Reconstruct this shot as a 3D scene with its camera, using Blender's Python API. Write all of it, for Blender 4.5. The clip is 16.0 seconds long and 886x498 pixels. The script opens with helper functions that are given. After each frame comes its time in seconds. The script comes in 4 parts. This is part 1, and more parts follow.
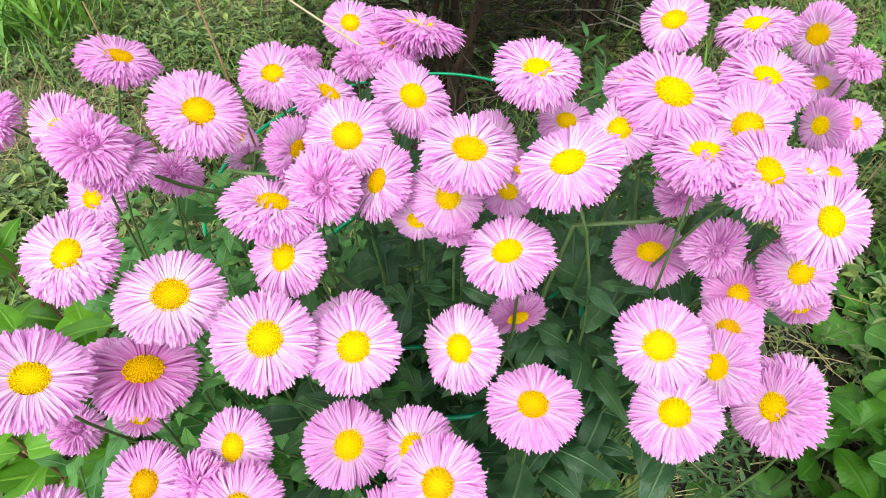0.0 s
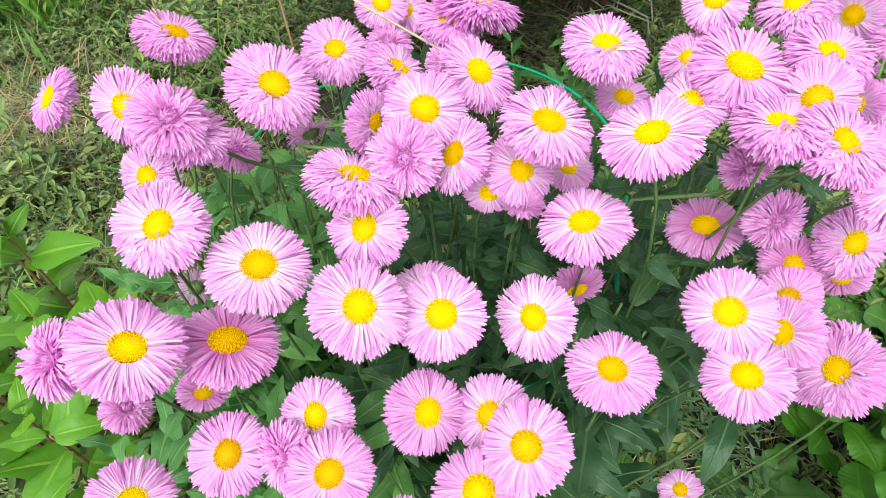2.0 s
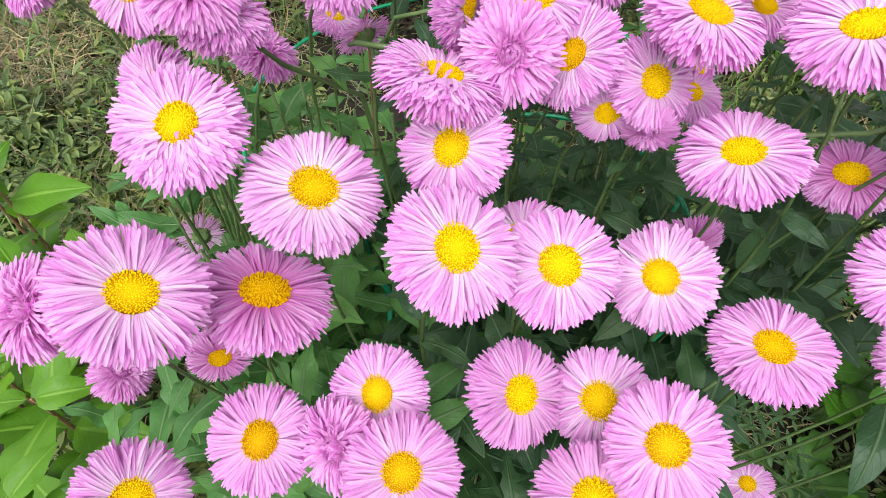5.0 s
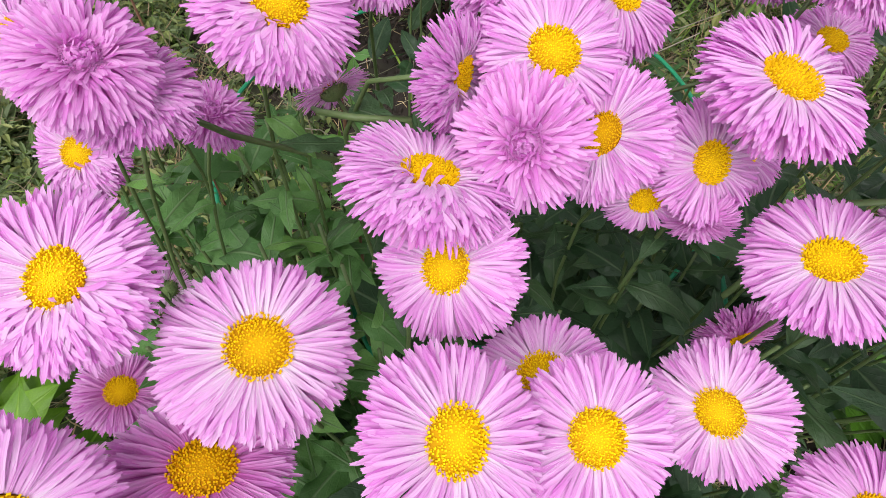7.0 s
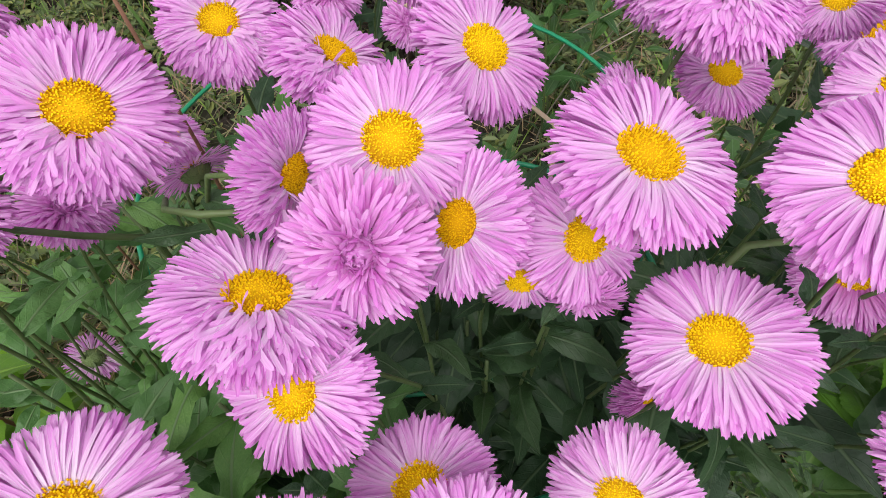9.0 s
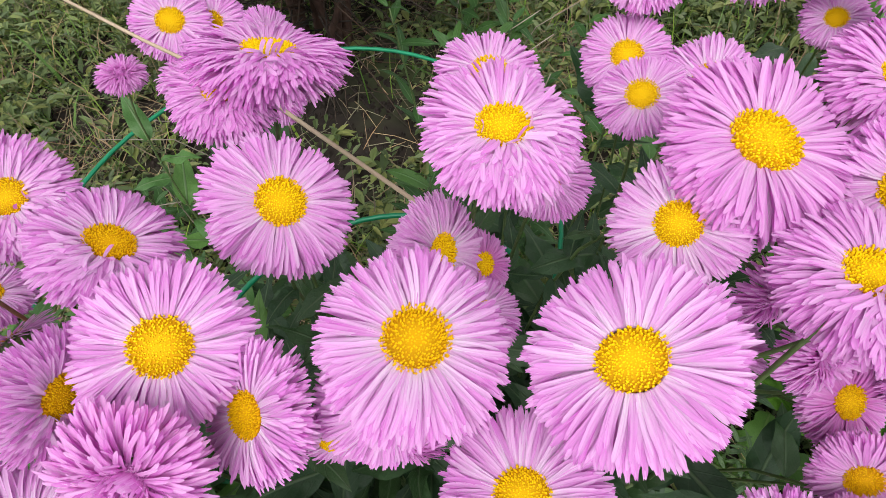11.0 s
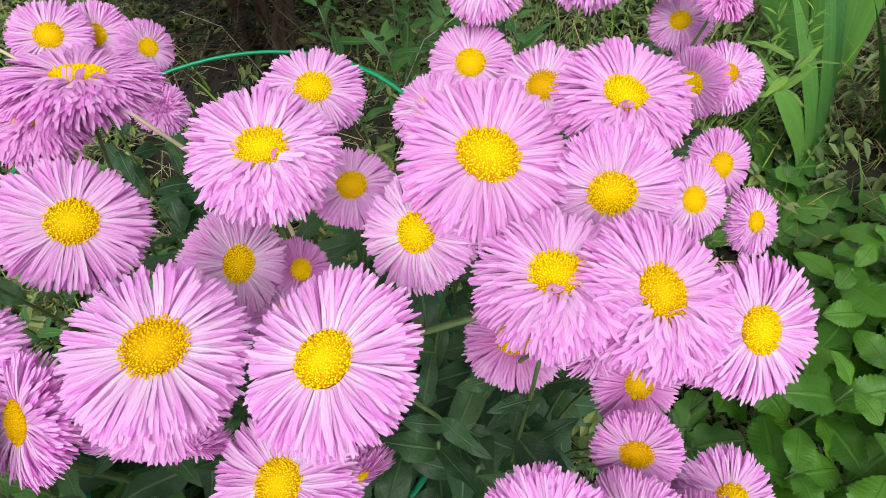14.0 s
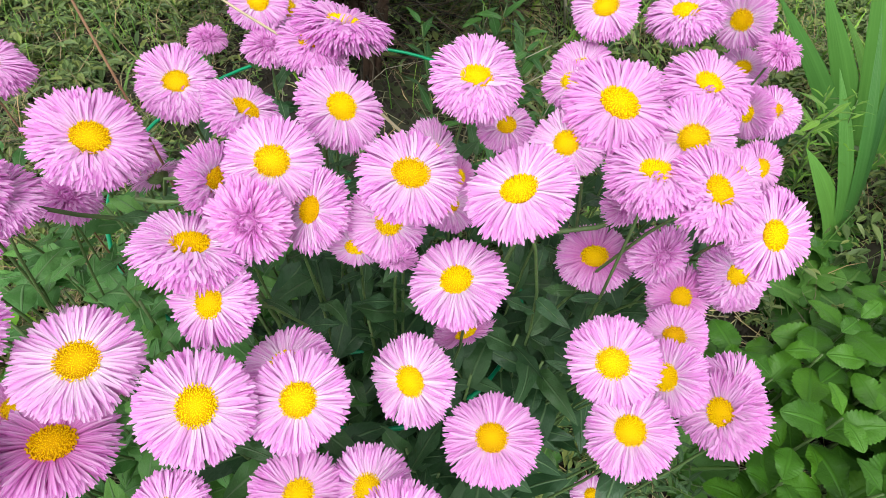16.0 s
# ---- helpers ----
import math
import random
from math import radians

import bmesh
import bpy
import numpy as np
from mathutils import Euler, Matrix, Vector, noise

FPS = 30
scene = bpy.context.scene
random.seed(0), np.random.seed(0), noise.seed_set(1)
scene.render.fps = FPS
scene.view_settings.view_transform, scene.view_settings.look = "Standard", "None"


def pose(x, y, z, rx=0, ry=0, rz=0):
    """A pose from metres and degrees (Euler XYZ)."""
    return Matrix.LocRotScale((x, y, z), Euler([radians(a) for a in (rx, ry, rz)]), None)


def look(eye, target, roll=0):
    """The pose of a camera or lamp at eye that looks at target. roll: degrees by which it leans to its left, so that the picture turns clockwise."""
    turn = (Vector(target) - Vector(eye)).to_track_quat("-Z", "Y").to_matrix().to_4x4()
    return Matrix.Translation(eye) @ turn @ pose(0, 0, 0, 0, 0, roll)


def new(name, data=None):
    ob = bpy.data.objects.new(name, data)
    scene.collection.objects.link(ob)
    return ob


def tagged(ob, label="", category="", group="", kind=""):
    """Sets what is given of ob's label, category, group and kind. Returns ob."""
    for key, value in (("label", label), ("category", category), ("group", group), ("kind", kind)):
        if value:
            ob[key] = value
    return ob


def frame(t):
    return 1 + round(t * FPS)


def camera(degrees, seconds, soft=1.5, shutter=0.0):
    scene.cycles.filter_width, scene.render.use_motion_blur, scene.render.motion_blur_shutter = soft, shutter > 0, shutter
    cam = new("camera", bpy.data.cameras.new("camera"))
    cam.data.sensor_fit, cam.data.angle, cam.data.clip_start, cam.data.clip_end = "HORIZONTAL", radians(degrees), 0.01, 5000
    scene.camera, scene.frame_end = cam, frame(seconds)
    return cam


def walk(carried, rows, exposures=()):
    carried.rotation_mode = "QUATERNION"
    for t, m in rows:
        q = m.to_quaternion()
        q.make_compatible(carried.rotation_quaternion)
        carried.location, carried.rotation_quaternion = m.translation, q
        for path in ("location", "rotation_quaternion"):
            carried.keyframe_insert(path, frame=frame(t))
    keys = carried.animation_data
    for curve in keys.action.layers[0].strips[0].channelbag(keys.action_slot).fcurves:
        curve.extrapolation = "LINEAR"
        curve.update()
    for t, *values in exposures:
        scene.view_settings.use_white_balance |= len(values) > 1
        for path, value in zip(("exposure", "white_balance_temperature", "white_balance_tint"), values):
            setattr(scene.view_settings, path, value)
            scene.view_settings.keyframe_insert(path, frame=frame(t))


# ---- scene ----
cam = camera(75.9, 16.0, soft=0.5)
walk(cam, [
    (0.0, look((-0.0144, -0.2288, 0.9584), (-0.0424, 0.8312, -0.24), -3.4)),
    (0.5, look((-0.0288, -0.2344, 0.9576), (-0.0416, 0.8192, -0.2464), -3.1)),
    (1.0, look((-0.0448, -0.2384, 0.9584), (-0.0456, 0.8104, -0.2504), -2.5)),
    (1.5, look((-0.056, -0.2384, 0.9584), (-0.0472, 0.8048, -0.2544), -2.1)),
    (2.0, look((-0.0656, -0.2392, 0.9576), (-0.0488, 0.7992, -0.26), -1.9)),
    (2.5, look((-0.0736, -0.2376, 0.9552), (-0.0504, 0.7928, -0.2688), -1.7)),
    (3.0, look((-0.0824, -0.2408, 0.948), (-0.0576, 0.7824, -0.2824), -1.2)),
    (3.5, look((-0.1008, -0.2432, 0.9288), (-0.0744, 0.7696, -0.3096), -0.1)),
    (6.0, look((-0.1152, -0.1592, 0.8768), (-0.072, 0.8008, -0.4024), 1.7)),
    (6.5, look((-0.116, -0.1432, 0.8736), (-0.0648, 0.8096, -0.4104), 0.9)),
    (7.0, look((-0.1096, -0.1264, 0.8752), (-0.064, 0.8112, -0.42), 0.2)),
    (7.5, look((-0.0976, -0.1072, 0.8784), (-0.0472, 0.8128, -0.4304), -1.3)),
    (8.0, look((-0.088, -0.1056, 0.8752), (-0.0256, 0.8256, -0.4248), -1.9)),
    (8.5, look((-0.08, -0.1, 0.8768), (-0.0096, 0.8296, -0.4232), -2.5)),
    (9.0, look((-0.0672, -0.0936, 0.8792), (0.0168, 0.8296, -0.4248), -3.0)),
    (9.5, look((-0.0512, -0.0848, 0.8808), (0.0528, 0.8352, -0.4248), -3.2)),
    (10.0, look((-0.0344, -0.0752, 0.8864), (0.1, 0.8392, -0.42), -3.3)),
    (12.5, look((0.0416, -0.0536, 0.9216), (0.2224, 0.8072, -0.4152), -8.4)),
    (13.0, look((0.0632, -0.0664, 0.9184), (0.2576, 0.7912, -0.4184), -7.7)),
    (13.5, look((0.0744, -0.0752, 0.9136), (0.28, 0.7808, -0.4224), -6.4)),
    (14.0, look((0.06, -0.0856, 0.9176), (0.268, 0.772, -0.4176), -5.0)),
    (14.5, look((0.0224, -0.1112, 0.9408), (0.2304, 0.7552, -0.3888), -2.6)),
    (15.0, look((-0.0112, -0.1368, 0.96), (0.1952, 0.756, -0.352), 0.4)),
    (15.5, look((-0.0208, -0.1624, 0.9648), (0.1728, 0.7624, -0.3264), 2.1)),
    (16.0, look((-0.0224, -0.1864, 0.9656), (0.156, 0.7632, -0.3096), 2.8)),
], exposures=[(0.0, 1.28, 6500, -11), (3.5, 1.29, 6500, -9), (6.0, 0.86, 6500, 10), (7.0, 0.79, 6500, 15), (10.0, 0.65, 6500, 18), (12.5, 0.84, 6500, 4), (14.5, 0.90, 6500, 0), (16.0, 1.08, 6500, -3)])

# ---- light: a bright, evenly overcast sky ----
SUN_UP, SUN_TURN = 58.0, 200.0
world = bpy.data.worlds.new("world")
scene.world = world
world.use_nodes = True
wn, wl = world.node_tree.nodes, world.node_tree.links
sky = wn.new("ShaderNodeTexSky")
sky.sky_type, sky.sun_disc = "NISHITA", False
sky.sun_elevation, sky.sun_rotation = radians(SUN_UP), radians(SUN_TURN)
cloud = wn.new("ShaderNodeHueSaturation")
cloud.inputs["Saturation"].default_value = 0.06
wl.new(sky.outputs["Color"], cloud.inputs["Color"])
wl.new(cloud.outputs["Color"], wn["Background"].inputs["Color"])
wn["Background"].inputs["Strength"].default_value = 0.15
sun = new("sun", bpy.data.lights.new("sun", "SUN"))
sun.data.energy, sun.data.angle, sun.data.color = 1.4, radians(40), (1.0, 0.985, 0.96)
sun.matrix_world = look((0, 0, 0), (-math.sin(radians(SUN_TURN)) * math.cos(radians(SUN_UP)), -math.cos(radians(SUN_TURN)) * math.cos(radians(SUN_UP)), -math.sin(radians(SUN_UP))))


# ---- materials ----
def material(name, rough=0.6):
    mat = bpy.data.materials.new(name)
    mat.use_nodes = True
    nodes, links = mat.node_tree.nodes, mat.node_tree.links
    bsdf = nodes["Principled BSDF"]
    bsdf.inputs["Roughness"].default_value = rough
    return mat, nodes, links, bsdf


def ramp(nodes, *stops):
    node = nodes.new("ShaderNodeValToRGB")
    el = node.color_ramp.elements
    while len(el) < len(stops):
        el.new(0.5)
    for e, (at, col) in zip(el, stops):
        e.position, e.color = at, (*col, 1)
    return node


def mixed(nodes, links, fac, a, b, kind="MIX"):
    node = nodes.new("ShaderNodeMix")
    node.data_type, node.blend_type = "RGBA", kind
    for socket, value in ((node.inputs["Factor"], fac), (node.inputs[6], a), (node.inputs[7], b)):
        if isinstance(value, (int, float)):
            socket.default_value = value
        elif isinstance(value, tuple):
            socket.default_value = (*value, 1)
        else:
            links.new(value, socket)
    return node.outputs[2]


def noise_node(nodes, links, scale, detail=4, vector=None):
    node = nodes.new("ShaderNodeTexNoise")
    node.inputs["Scale"].default_value, node.inputs["Detail"].default_value = scale, detail
    if vector is None:
        vector = nodes.new("ShaderNodeTexCoord").outputs["Object"]
    links.new(vector, node.inputs["Vector"])
    return node.outputs["Fac"]


def thin(nodes, links, bsdf, colour, through_light, deepen=0.0):
    """A thin sheet that lets part of the light through."""
    glow = nodes.new("ShaderNodeBsdfTranslucent")
    mix = nodes.new("ShaderNodeMixShader")
    mix.inputs["Fac"].default_value = through_light
    links.new(colour, bsdf.inputs["Base Color"])
    # light that has passed through comes out deeper in colour
    links.new(mixed(nodes, links, deepen, colour, mixed(nodes, links, 1.0, colour, colour, "MULTIPLY")), glow.inputs["Color"])
    links.new(bsdf.outputs["BSDF"], mix.inputs[1])
    links.new(glow.outputs["BSDF"], mix.inputs[2])
    links.new(mix.outputs["Shader"], nodes["Material Output"].inputs["Surface"])


def bump(nodes, links, bsdf, height, strength, distance):
    node = nodes.new("ShaderNodeBump")
    node.inputs["Strength"].default_value, node.inputs["Distance"].default_value = strength, distance
    links.new(height, node.inputs["Height"])
    links.new(node.outputs["Normal"], bsdf.inputs["Normal"])


def petal_material(name, base, tip, deep, loose=False):
    """Pale at the foot, pinker to the tip, fine lengthwise streaks, every petal a little different; light that passes through turns deep pink."""
    mat, nodes, links, bsdf = material(name, 0.5)
    bsdf.inputs["Specular IOR Level"].default_value = 0.3
    uv = nodes.new("ShaderNodeUVMap")
    uv.uv_map = "UVMap"
    split = nodes.new("ShaderNodeSeparateXYZ")
    links.new(uv.outputs["UV"], split.inputs["Vector"])
    along = ramp(nodes, (0.0, base), (0.45, tuple((a + b) / 2 for a, b in zip(base, tip))), (1.0, tip))
    links.new(split.outputs["X"], along.inputs["Fac"])
    geo, info = nodes.new("ShaderNodeNewGeometry"), nodes.new("ShaderNodeObjectInfo")
    chance = info.outputs["Random"] if loose else geo.outputs["Random Per Island"]
    island = ramp(nodes, (0.0, (0.90, 0.62, 0.88)), (0.35, (0.98, 0.90, 0.97)), (0.7, (1.01, 1.07, 1.01)), (1.0, (1.03, 1.20, 1.04)))
    links.new(chance, island.inputs["Fac"])
    colour = mixed(nodes, links, 1.0, along.outputs["Color"], island.outputs["Color"], "MULTIPLY")
    if not loose:
        head = ramp(nodes, (0.0, (0.0, 0.0, 0.0)), (0.6, (0.12, 0.12, 0.12)), (1.0, (0.45, 0.45, 0.45)))
        links.new(info.outputs["Random"], head.inputs["Fac"])
        colour = mixed(nodes, links, head.outputs["Color"], colour, deep)
    # streaks run along the petal, shifted from petal to petal
    shift = nodes.new("ShaderNodeVectorMath")
    shift.operation = "MULTIPLY_ADD"
    shift.inputs[1].default_value = (1.3, 4.2, 1.0)
    far = nodes.new("ShaderNodeMath")
    far.operation, far.inputs[1].default_value = "MULTIPLY", 83.0
    links.new(chance, far.inputs[0])
    links.new(uv.outputs["UV"], shift.inputs[0])
    links.new(far.outputs[0], shift.inputs[2])
    grain = noise_node(nodes, links, 1.0, 3, shift.outputs[0])
    streak = ramp(nodes, (0.30, (0.95, 0.80, 0.94)), (0.55, (1.0, 1.0, 1.0)), (0.75, (1.02, 1.10, 1.03)))
    links.new(grain, streak.inputs["Fac"])
    colour = mixed(nodes, links, 1.0, colour, streak.outputs["Color"], "MULTIPLY")
    bump(nodes, links, bsdf, grain, 0.3, 0.0004)
    thin(nodes, links, bsdf, colour, 0.50, 1.0)
    return mat


def leaf_material(name, dark, light, vein, through_light=0.22, rough=0.44, veins=7.0):
    """A leaf with a pale midrib, slanting side veins, blotches and a difference from leaf to leaf."""
    mat, nodes, links, bsdf = material(name, rough)
    bsdf.inputs["Specular IOR Level"].default_value = 0.36
    uv = nodes.new("ShaderNodeUVMap")
    uv.uv_map = "UVMap"
    split = nodes.new("ShaderNodeSeparateXYZ")
    links.new(uv.outputs["UV"], split.inputs["Vector"])
    blot = noise_node(nodes, links, 55.0)
    colour = mixed(nodes, links, blot, dark, light)
    info, geo = nodes.new("ShaderNodeObjectInfo"), nodes.new("ShaderNodeNewGeometry")
    vary = ramp(nodes, (0.0, (0.66, 0.70, 0.68)), (0.5, (1.0, 1.0, 1.0)), (1.0, (1.40, 1.26, 1.0)))
    add = nodes.new("ShaderNodeMath")
    add.operation = "FRACT"
    both = nodes.new("ShaderNodeMath")
    links.new(info.outputs["Random"], both.inputs[0])
    links.new(geo.outputs["Random Per Island"], both.inputs[1])
    links.new(both.outputs[0], add.inputs[0])
    links.new(add.outputs[0], vary.inputs["Fac"])
    colour = mixed(nodes, links, 1.0, colour, vary.outputs["Color"], "MULTIPLY")
    # distance from the midrib, 0 to 1
    off = nodes.new("ShaderNodeMath")
    off.operation, off.inputs[1].default_value = "SUBTRACT", 0.5
    links.new(split.outputs["Y"], off.inputs[0])
    side = nodes.new("ShaderNodeMath")
    side.operation = "ABSOLUTE"
    links.new(off.outputs[0], side.inputs[0])
    rib = ramp(nodes, (0.0, (1.0, 1.0, 1.0)), (0.035, (0.7, 0.7, 0.7)), (0.06, (0.0, 0.0, 0.0)))
    links.new(side.outputs[0], rib.inputs["Fac"])
    slant = nodes.new("ShaderNodeMath")
    slant.operation, slant.inputs[1].default_value = "MULTIPLY_ADD", -0.5
    links.new(side.outputs[0], slant.inputs[0])
    links.new(split.outputs["X"], slant.inputs[2])
    saw = nodes.new("ShaderNodeMath")
    saw.operation, saw.inputs[1].default_value = "MULTIPLY", veins
    links.new(slant.outputs[0], saw.inputs[0])
    ping = nodes.new("ShaderNodeMath")
    ping.operation, ping.inputs[1].default_value = "PINGPONG", 0.5
    links.new(saw.outputs[0], ping.inputs[0])
    sidevein = ramp(nodes, (0.0, (0.12, 0.12, 0.12)), (0.10, (0.0, 0.0, 0.0)), (1.0, (0.0, 0.0, 0.0)))
    links.new(ping.outputs[0], sidevein.inputs["Fac"])
    net = mixed(nodes, links, 1.0, rib.outputs["Color"], sidevein.outputs["Color"], "LIGHTEN")
    colour = mixed(nodes, links, net, colour, vein)
    quilt = nodes.new("ShaderNodeMath")
    quilt.operation = "MULTIPLY_ADD"
    quilt.inputs[1].default_value = -1.4
    links.new(noise_node(nodes, links, 7.0, 3), quilt.inputs[0])
    links.new(net, quilt.inputs[2])
    bump(nodes, links, bsdf, quilt.outputs[0], 0.55, -0.0016)
    thin(nodes, links, bsdf, colour, through_light)
    return mat


def plain_material(name, a, b, scale, rough=0.7, through_light=0.0, per_island=True):
    """Two tones mixed by fine and coarse noise, with a difference from piece to piece."""
    mat, nodes, links, bsdf = material(name, rough)
    fine, coarse = noise_node(nodes, links, scale), noise_node(nodes, links, scale / 9)
    colour = mixed(nodes, links, fine, a, b)
    tone = ramp(nodes, (0.25, (0.6, 0.6, 0.6)), (0.75, (1.25, 1.25, 1.25)))
    links.new(coarse, tone.inputs["Fac"])
    colour = mixed(nodes, links, 0.8, colour, tone.outputs["Color"], "MULTIPLY")
    if per_island:
        geo = nodes.new("ShaderNodeNewGeometry")
        vary = ramp(nodes, (0.0, (0.38, 0.46, 0.42)), (0.5, (0.95, 1.0, 0.95)), (1.0, (1.75, 1.45, 1.15)))
        links.new(geo.outputs["Random Per Island"], vary.inputs["Fac"])
        colour = mixed(nodes, links, 1.0, colour, vary.outputs["Color"], "MULTIPLY")
    bump(nodes, links, bsdf, fine, 0.4, 0.002)
    if through_light:
        thin(nodes, links, bsdf, colour, through_light)
    else:
        links.new(colour, bsdf.inputs["Base Color"])
    return mat


PETAL = petal_material("petal_pink", (0.92, 0.74, 0.91), (0.90, 0.53, 0.88), (0.84, 0.38, 0.79))
PETAL_DEEP = petal_material("petal_deep_pink", (0.78, 0.24, 0.67), (0.90, 0.55, 0.88), (0.84, 0.36, 0.77))
PETAL_DOUBLE = petal_material("petal_double_pink", (0.84, 0.38, 0.77), (0.90, 0.54, 0.88), (0.85, 0.40, 0.79))
PETAL_PALE = petal_material("petal_pale", (0.93, 0.80, 0.92), (0.89, 0.55, 0.87), (0.87, 0.60, 0.85))
LOOSE = {mat.name: petal_material(mat.name + "_loose", *tones, True) for mat, tones in (
    (PETAL, ((0.92, 0.74, 0.91), (0.90, 0.53, 0.88), (0.84, 0.38, 0.79))),
    (PETAL_DEEP, ((0.78, 0.24, 0.67), (0.90, 0.55, 0.88), (0.84, 0.36, 0.77))),
    (PETAL_DOUBLE, ((0.84, 0.38, 0.77), (0.90, 0.54, 0.88), (0.85, 0.40, 0.79))),
    (PETAL_PALE, ((0.93, 0.80, 0.92), (0.89, 0.55, 0.87), (0.87, 0.60, 0.85))))}


def disc_material():
    mat, nodes, links, bsdf = material("disc_yellow", 0.75)
    bsdf.inputs["Specular IOR Level"].default_value = 0.12
    uv = nodes.new("ShaderNodeUVMap")
    uv.uv_map = "UVMap"
    split = nodes.new("ShaderNodeSeparateXYZ")
    links.new(uv.outputs["UV"], split.inputs["Vector"])
    ring = ramp(nodes, (0.0, (0.84, 0.62, 0.004)), (0.45, (0.83, 0.60, 0.003)), (0.75, (0.80, 0.51, 0.002)), (1.0, (0.46, 0.23, 0.001)))
    links.new(split.outputs["X"], ring.inputs["Fac"])
    geo, info = nodes.new("ShaderNodeNewGeometry"), nodes.new("ShaderNodeObjectInfo")
    vary = ramp(nodes, (0.0, (0.76, 0.70, 0.6)), (0.4, (1.0, 0.99, 0.95)), (1.0, (1.08, 1.12, 1.06)))
    links.new(geo.outputs["Random Per Island"], vary.inputs["Fac"])
    colour = mixed(nodes, links, 1.0, ring.outputs["Color"], vary.outputs["Color"], "MULTIPLY")
    old = ramp(nodes, (0.45, (1.0, 1.0, 1.0)), (1.0, (0.84, 0.70, 0.5)))
    links.new(info.outputs["Random"], old.inputs["Fac"])
    colour = mixed(nodes, links, 1.0, colour, old.outputs["Color"], "MULTIPLY")
    links.new(colour, bsdf.inputs["Base Color"])
    return mat


DISC = disc_material()
CALYX = plain_material("calyx_green", (0.10, 0.17, 0.05), (0.17, 0.24, 0.09), 260.0)
STEM = plain_material("stem_green", (0.060, 0.105, 0.030), (0.115, 0.170, 0.056), 180.0, 0.55, per_island=False)
# one leaf, two tones: clump shade and open-flank light put into the colours
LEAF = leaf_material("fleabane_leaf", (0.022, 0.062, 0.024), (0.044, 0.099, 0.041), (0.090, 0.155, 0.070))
LEAF_LIT = leaf_material("fleabane_leaf_lit", (0.063, 0.180, 0.043), (0.130, 0.285, 0.082), (0.17, 0.28, 0.12), 0.3)
SHOOT = leaf_material("weed_shoot_leaf", (0.030, 0.090, 0.024), (0.062, 0.150, 0.040), (0.10, 0.20, 0.07), 0.22)
BROAD = leaf_material("sapling_leaf", (0.085, 0.22, 0.012), (0.15, 0.32, 0.022), (0.22, 0.40, 0.05), 0.35, 0.42, 6.0)
BALM = leaf_material("serrated_leaf", (0.027, 0.094, 0.006), (0.074, 0.195, 0.012), (0.064, 0.175, 0.014), 0.22, 0.5, 9.0)
DOCK = leaf_material("lobed_leaf", (0.045, 0.13, 0.022), (0.090, 0.21, 0.038), (0.14, 0.26, 0.06), 0.2, 0.55, 8.0)


def iris_material():
    """A sword leaf with fine lengthwise streaks and a paler edge."""
    mat, nodes, links, bsdf = material("iris_blade", 0.45)
    uv = nodes.new("ShaderNodeUVMap")
    uv.uv_map = "UVMap"
    stretch = nodes.new("ShaderNodeMapping")
    stretch.inputs["Scale"].default_value = (1.2, 9.0, 1.0)
    links.new(uv.outputs["UV"], stretch.inputs["Vector"])
    streak = noise_node(nodes, links, 1.0, 6, stretch.outputs["Vector"])
    tone = ramp(nodes, (0.25, (0.085, 0.215, 0.040)), (0.75, (0.15, 0.33, 0.070)))
    links.new(streak, tone.inputs["Fac"])
    info = nodes.new("ShaderNodeObjectInfo")
    vary = ramp(nodes, (0.0, (0.38, 0.52, 0.66)), (0.5, (0.8, 0.86, 0.85)), (1.0, (1.3, 1.2, 0.9)))
    links.new(info.outputs["Random"], vary.inputs["Fac"])
    colour = mixed(nodes, links, 1.0, tone.outputs["Color"], vary.outputs["Color"], "MULTIPLY")
    bump(nodes, links, bsdf, streak, 0.5, 0.002)
    thin(nodes, links, bsdf, colour, 0.15)
    return mat


IRIS = iris_material()
WEED = plain_material("weed_leaf", (0.105, 0.155, 0.050), (0.215, 0.275, 0.100), 14.0, 0.55, 0.25)
NARROW = leaf_material("narrow_weed_leaf", (0.11, 0.24, 0.03), (0.19, 0.34, 0.05), (0.26, 0.40, 0.09), 0.3)
VETCH = leaf_material("vetch_leaflet", (0.035, 0.085, 0.030), (0.070, 0.13, 0.050), (0.10, 0.16, 0.07), 0.15)
GRASS = plain_material("grass_blade", (0.11, 0.25, 0.03), (0.21, 0.38, 0.06), 12.0, 0.55, 0.25)
STRAW = plain_material("dry_straw", (0.30, 0.26, 0.16), (0.50, 0.44, 0.30), 40.0, 0.8)
BARK = plain_material("reddish_bark", (0.035, 0.018, 0.012), (0.11, 0.060, 0.042), 60.0, 0.9, per_island=False)
TWIG = plain_material("twig_bark", (0.018, 0.012, 0.009), (0.080, 0.056, 0.042), 70.0, 0.85)
REDDISH = plain_material("reddish_stalk", (0.16, 0.07, 0.04), (0.27, 0.15, 0.08), 60.0, 0.7, per_island=False)
DRY = plain_material("dry_grey_stalk", (0.20, 0.17, 0.13), (0.36, 0.31, 0.25), 60.0, 0.8, per_island=False)
THATCH = plain_material("dead_brown_stem", (0.14, 0.10, 0.06), (0.33, 0.26, 0.17), 25.0, 0.85)
CANE = plain_material("pale_cane", (0.38, 0.29, 0.19), (0.52, 0.42, 0.30), 50.0, 0.7, per_island=False)
WIRE = plain_material("green_wire", (0.004, 0.20, 0.09), (0.008, 0.28, 0.13), 50.0, 0.35, per_island=False)
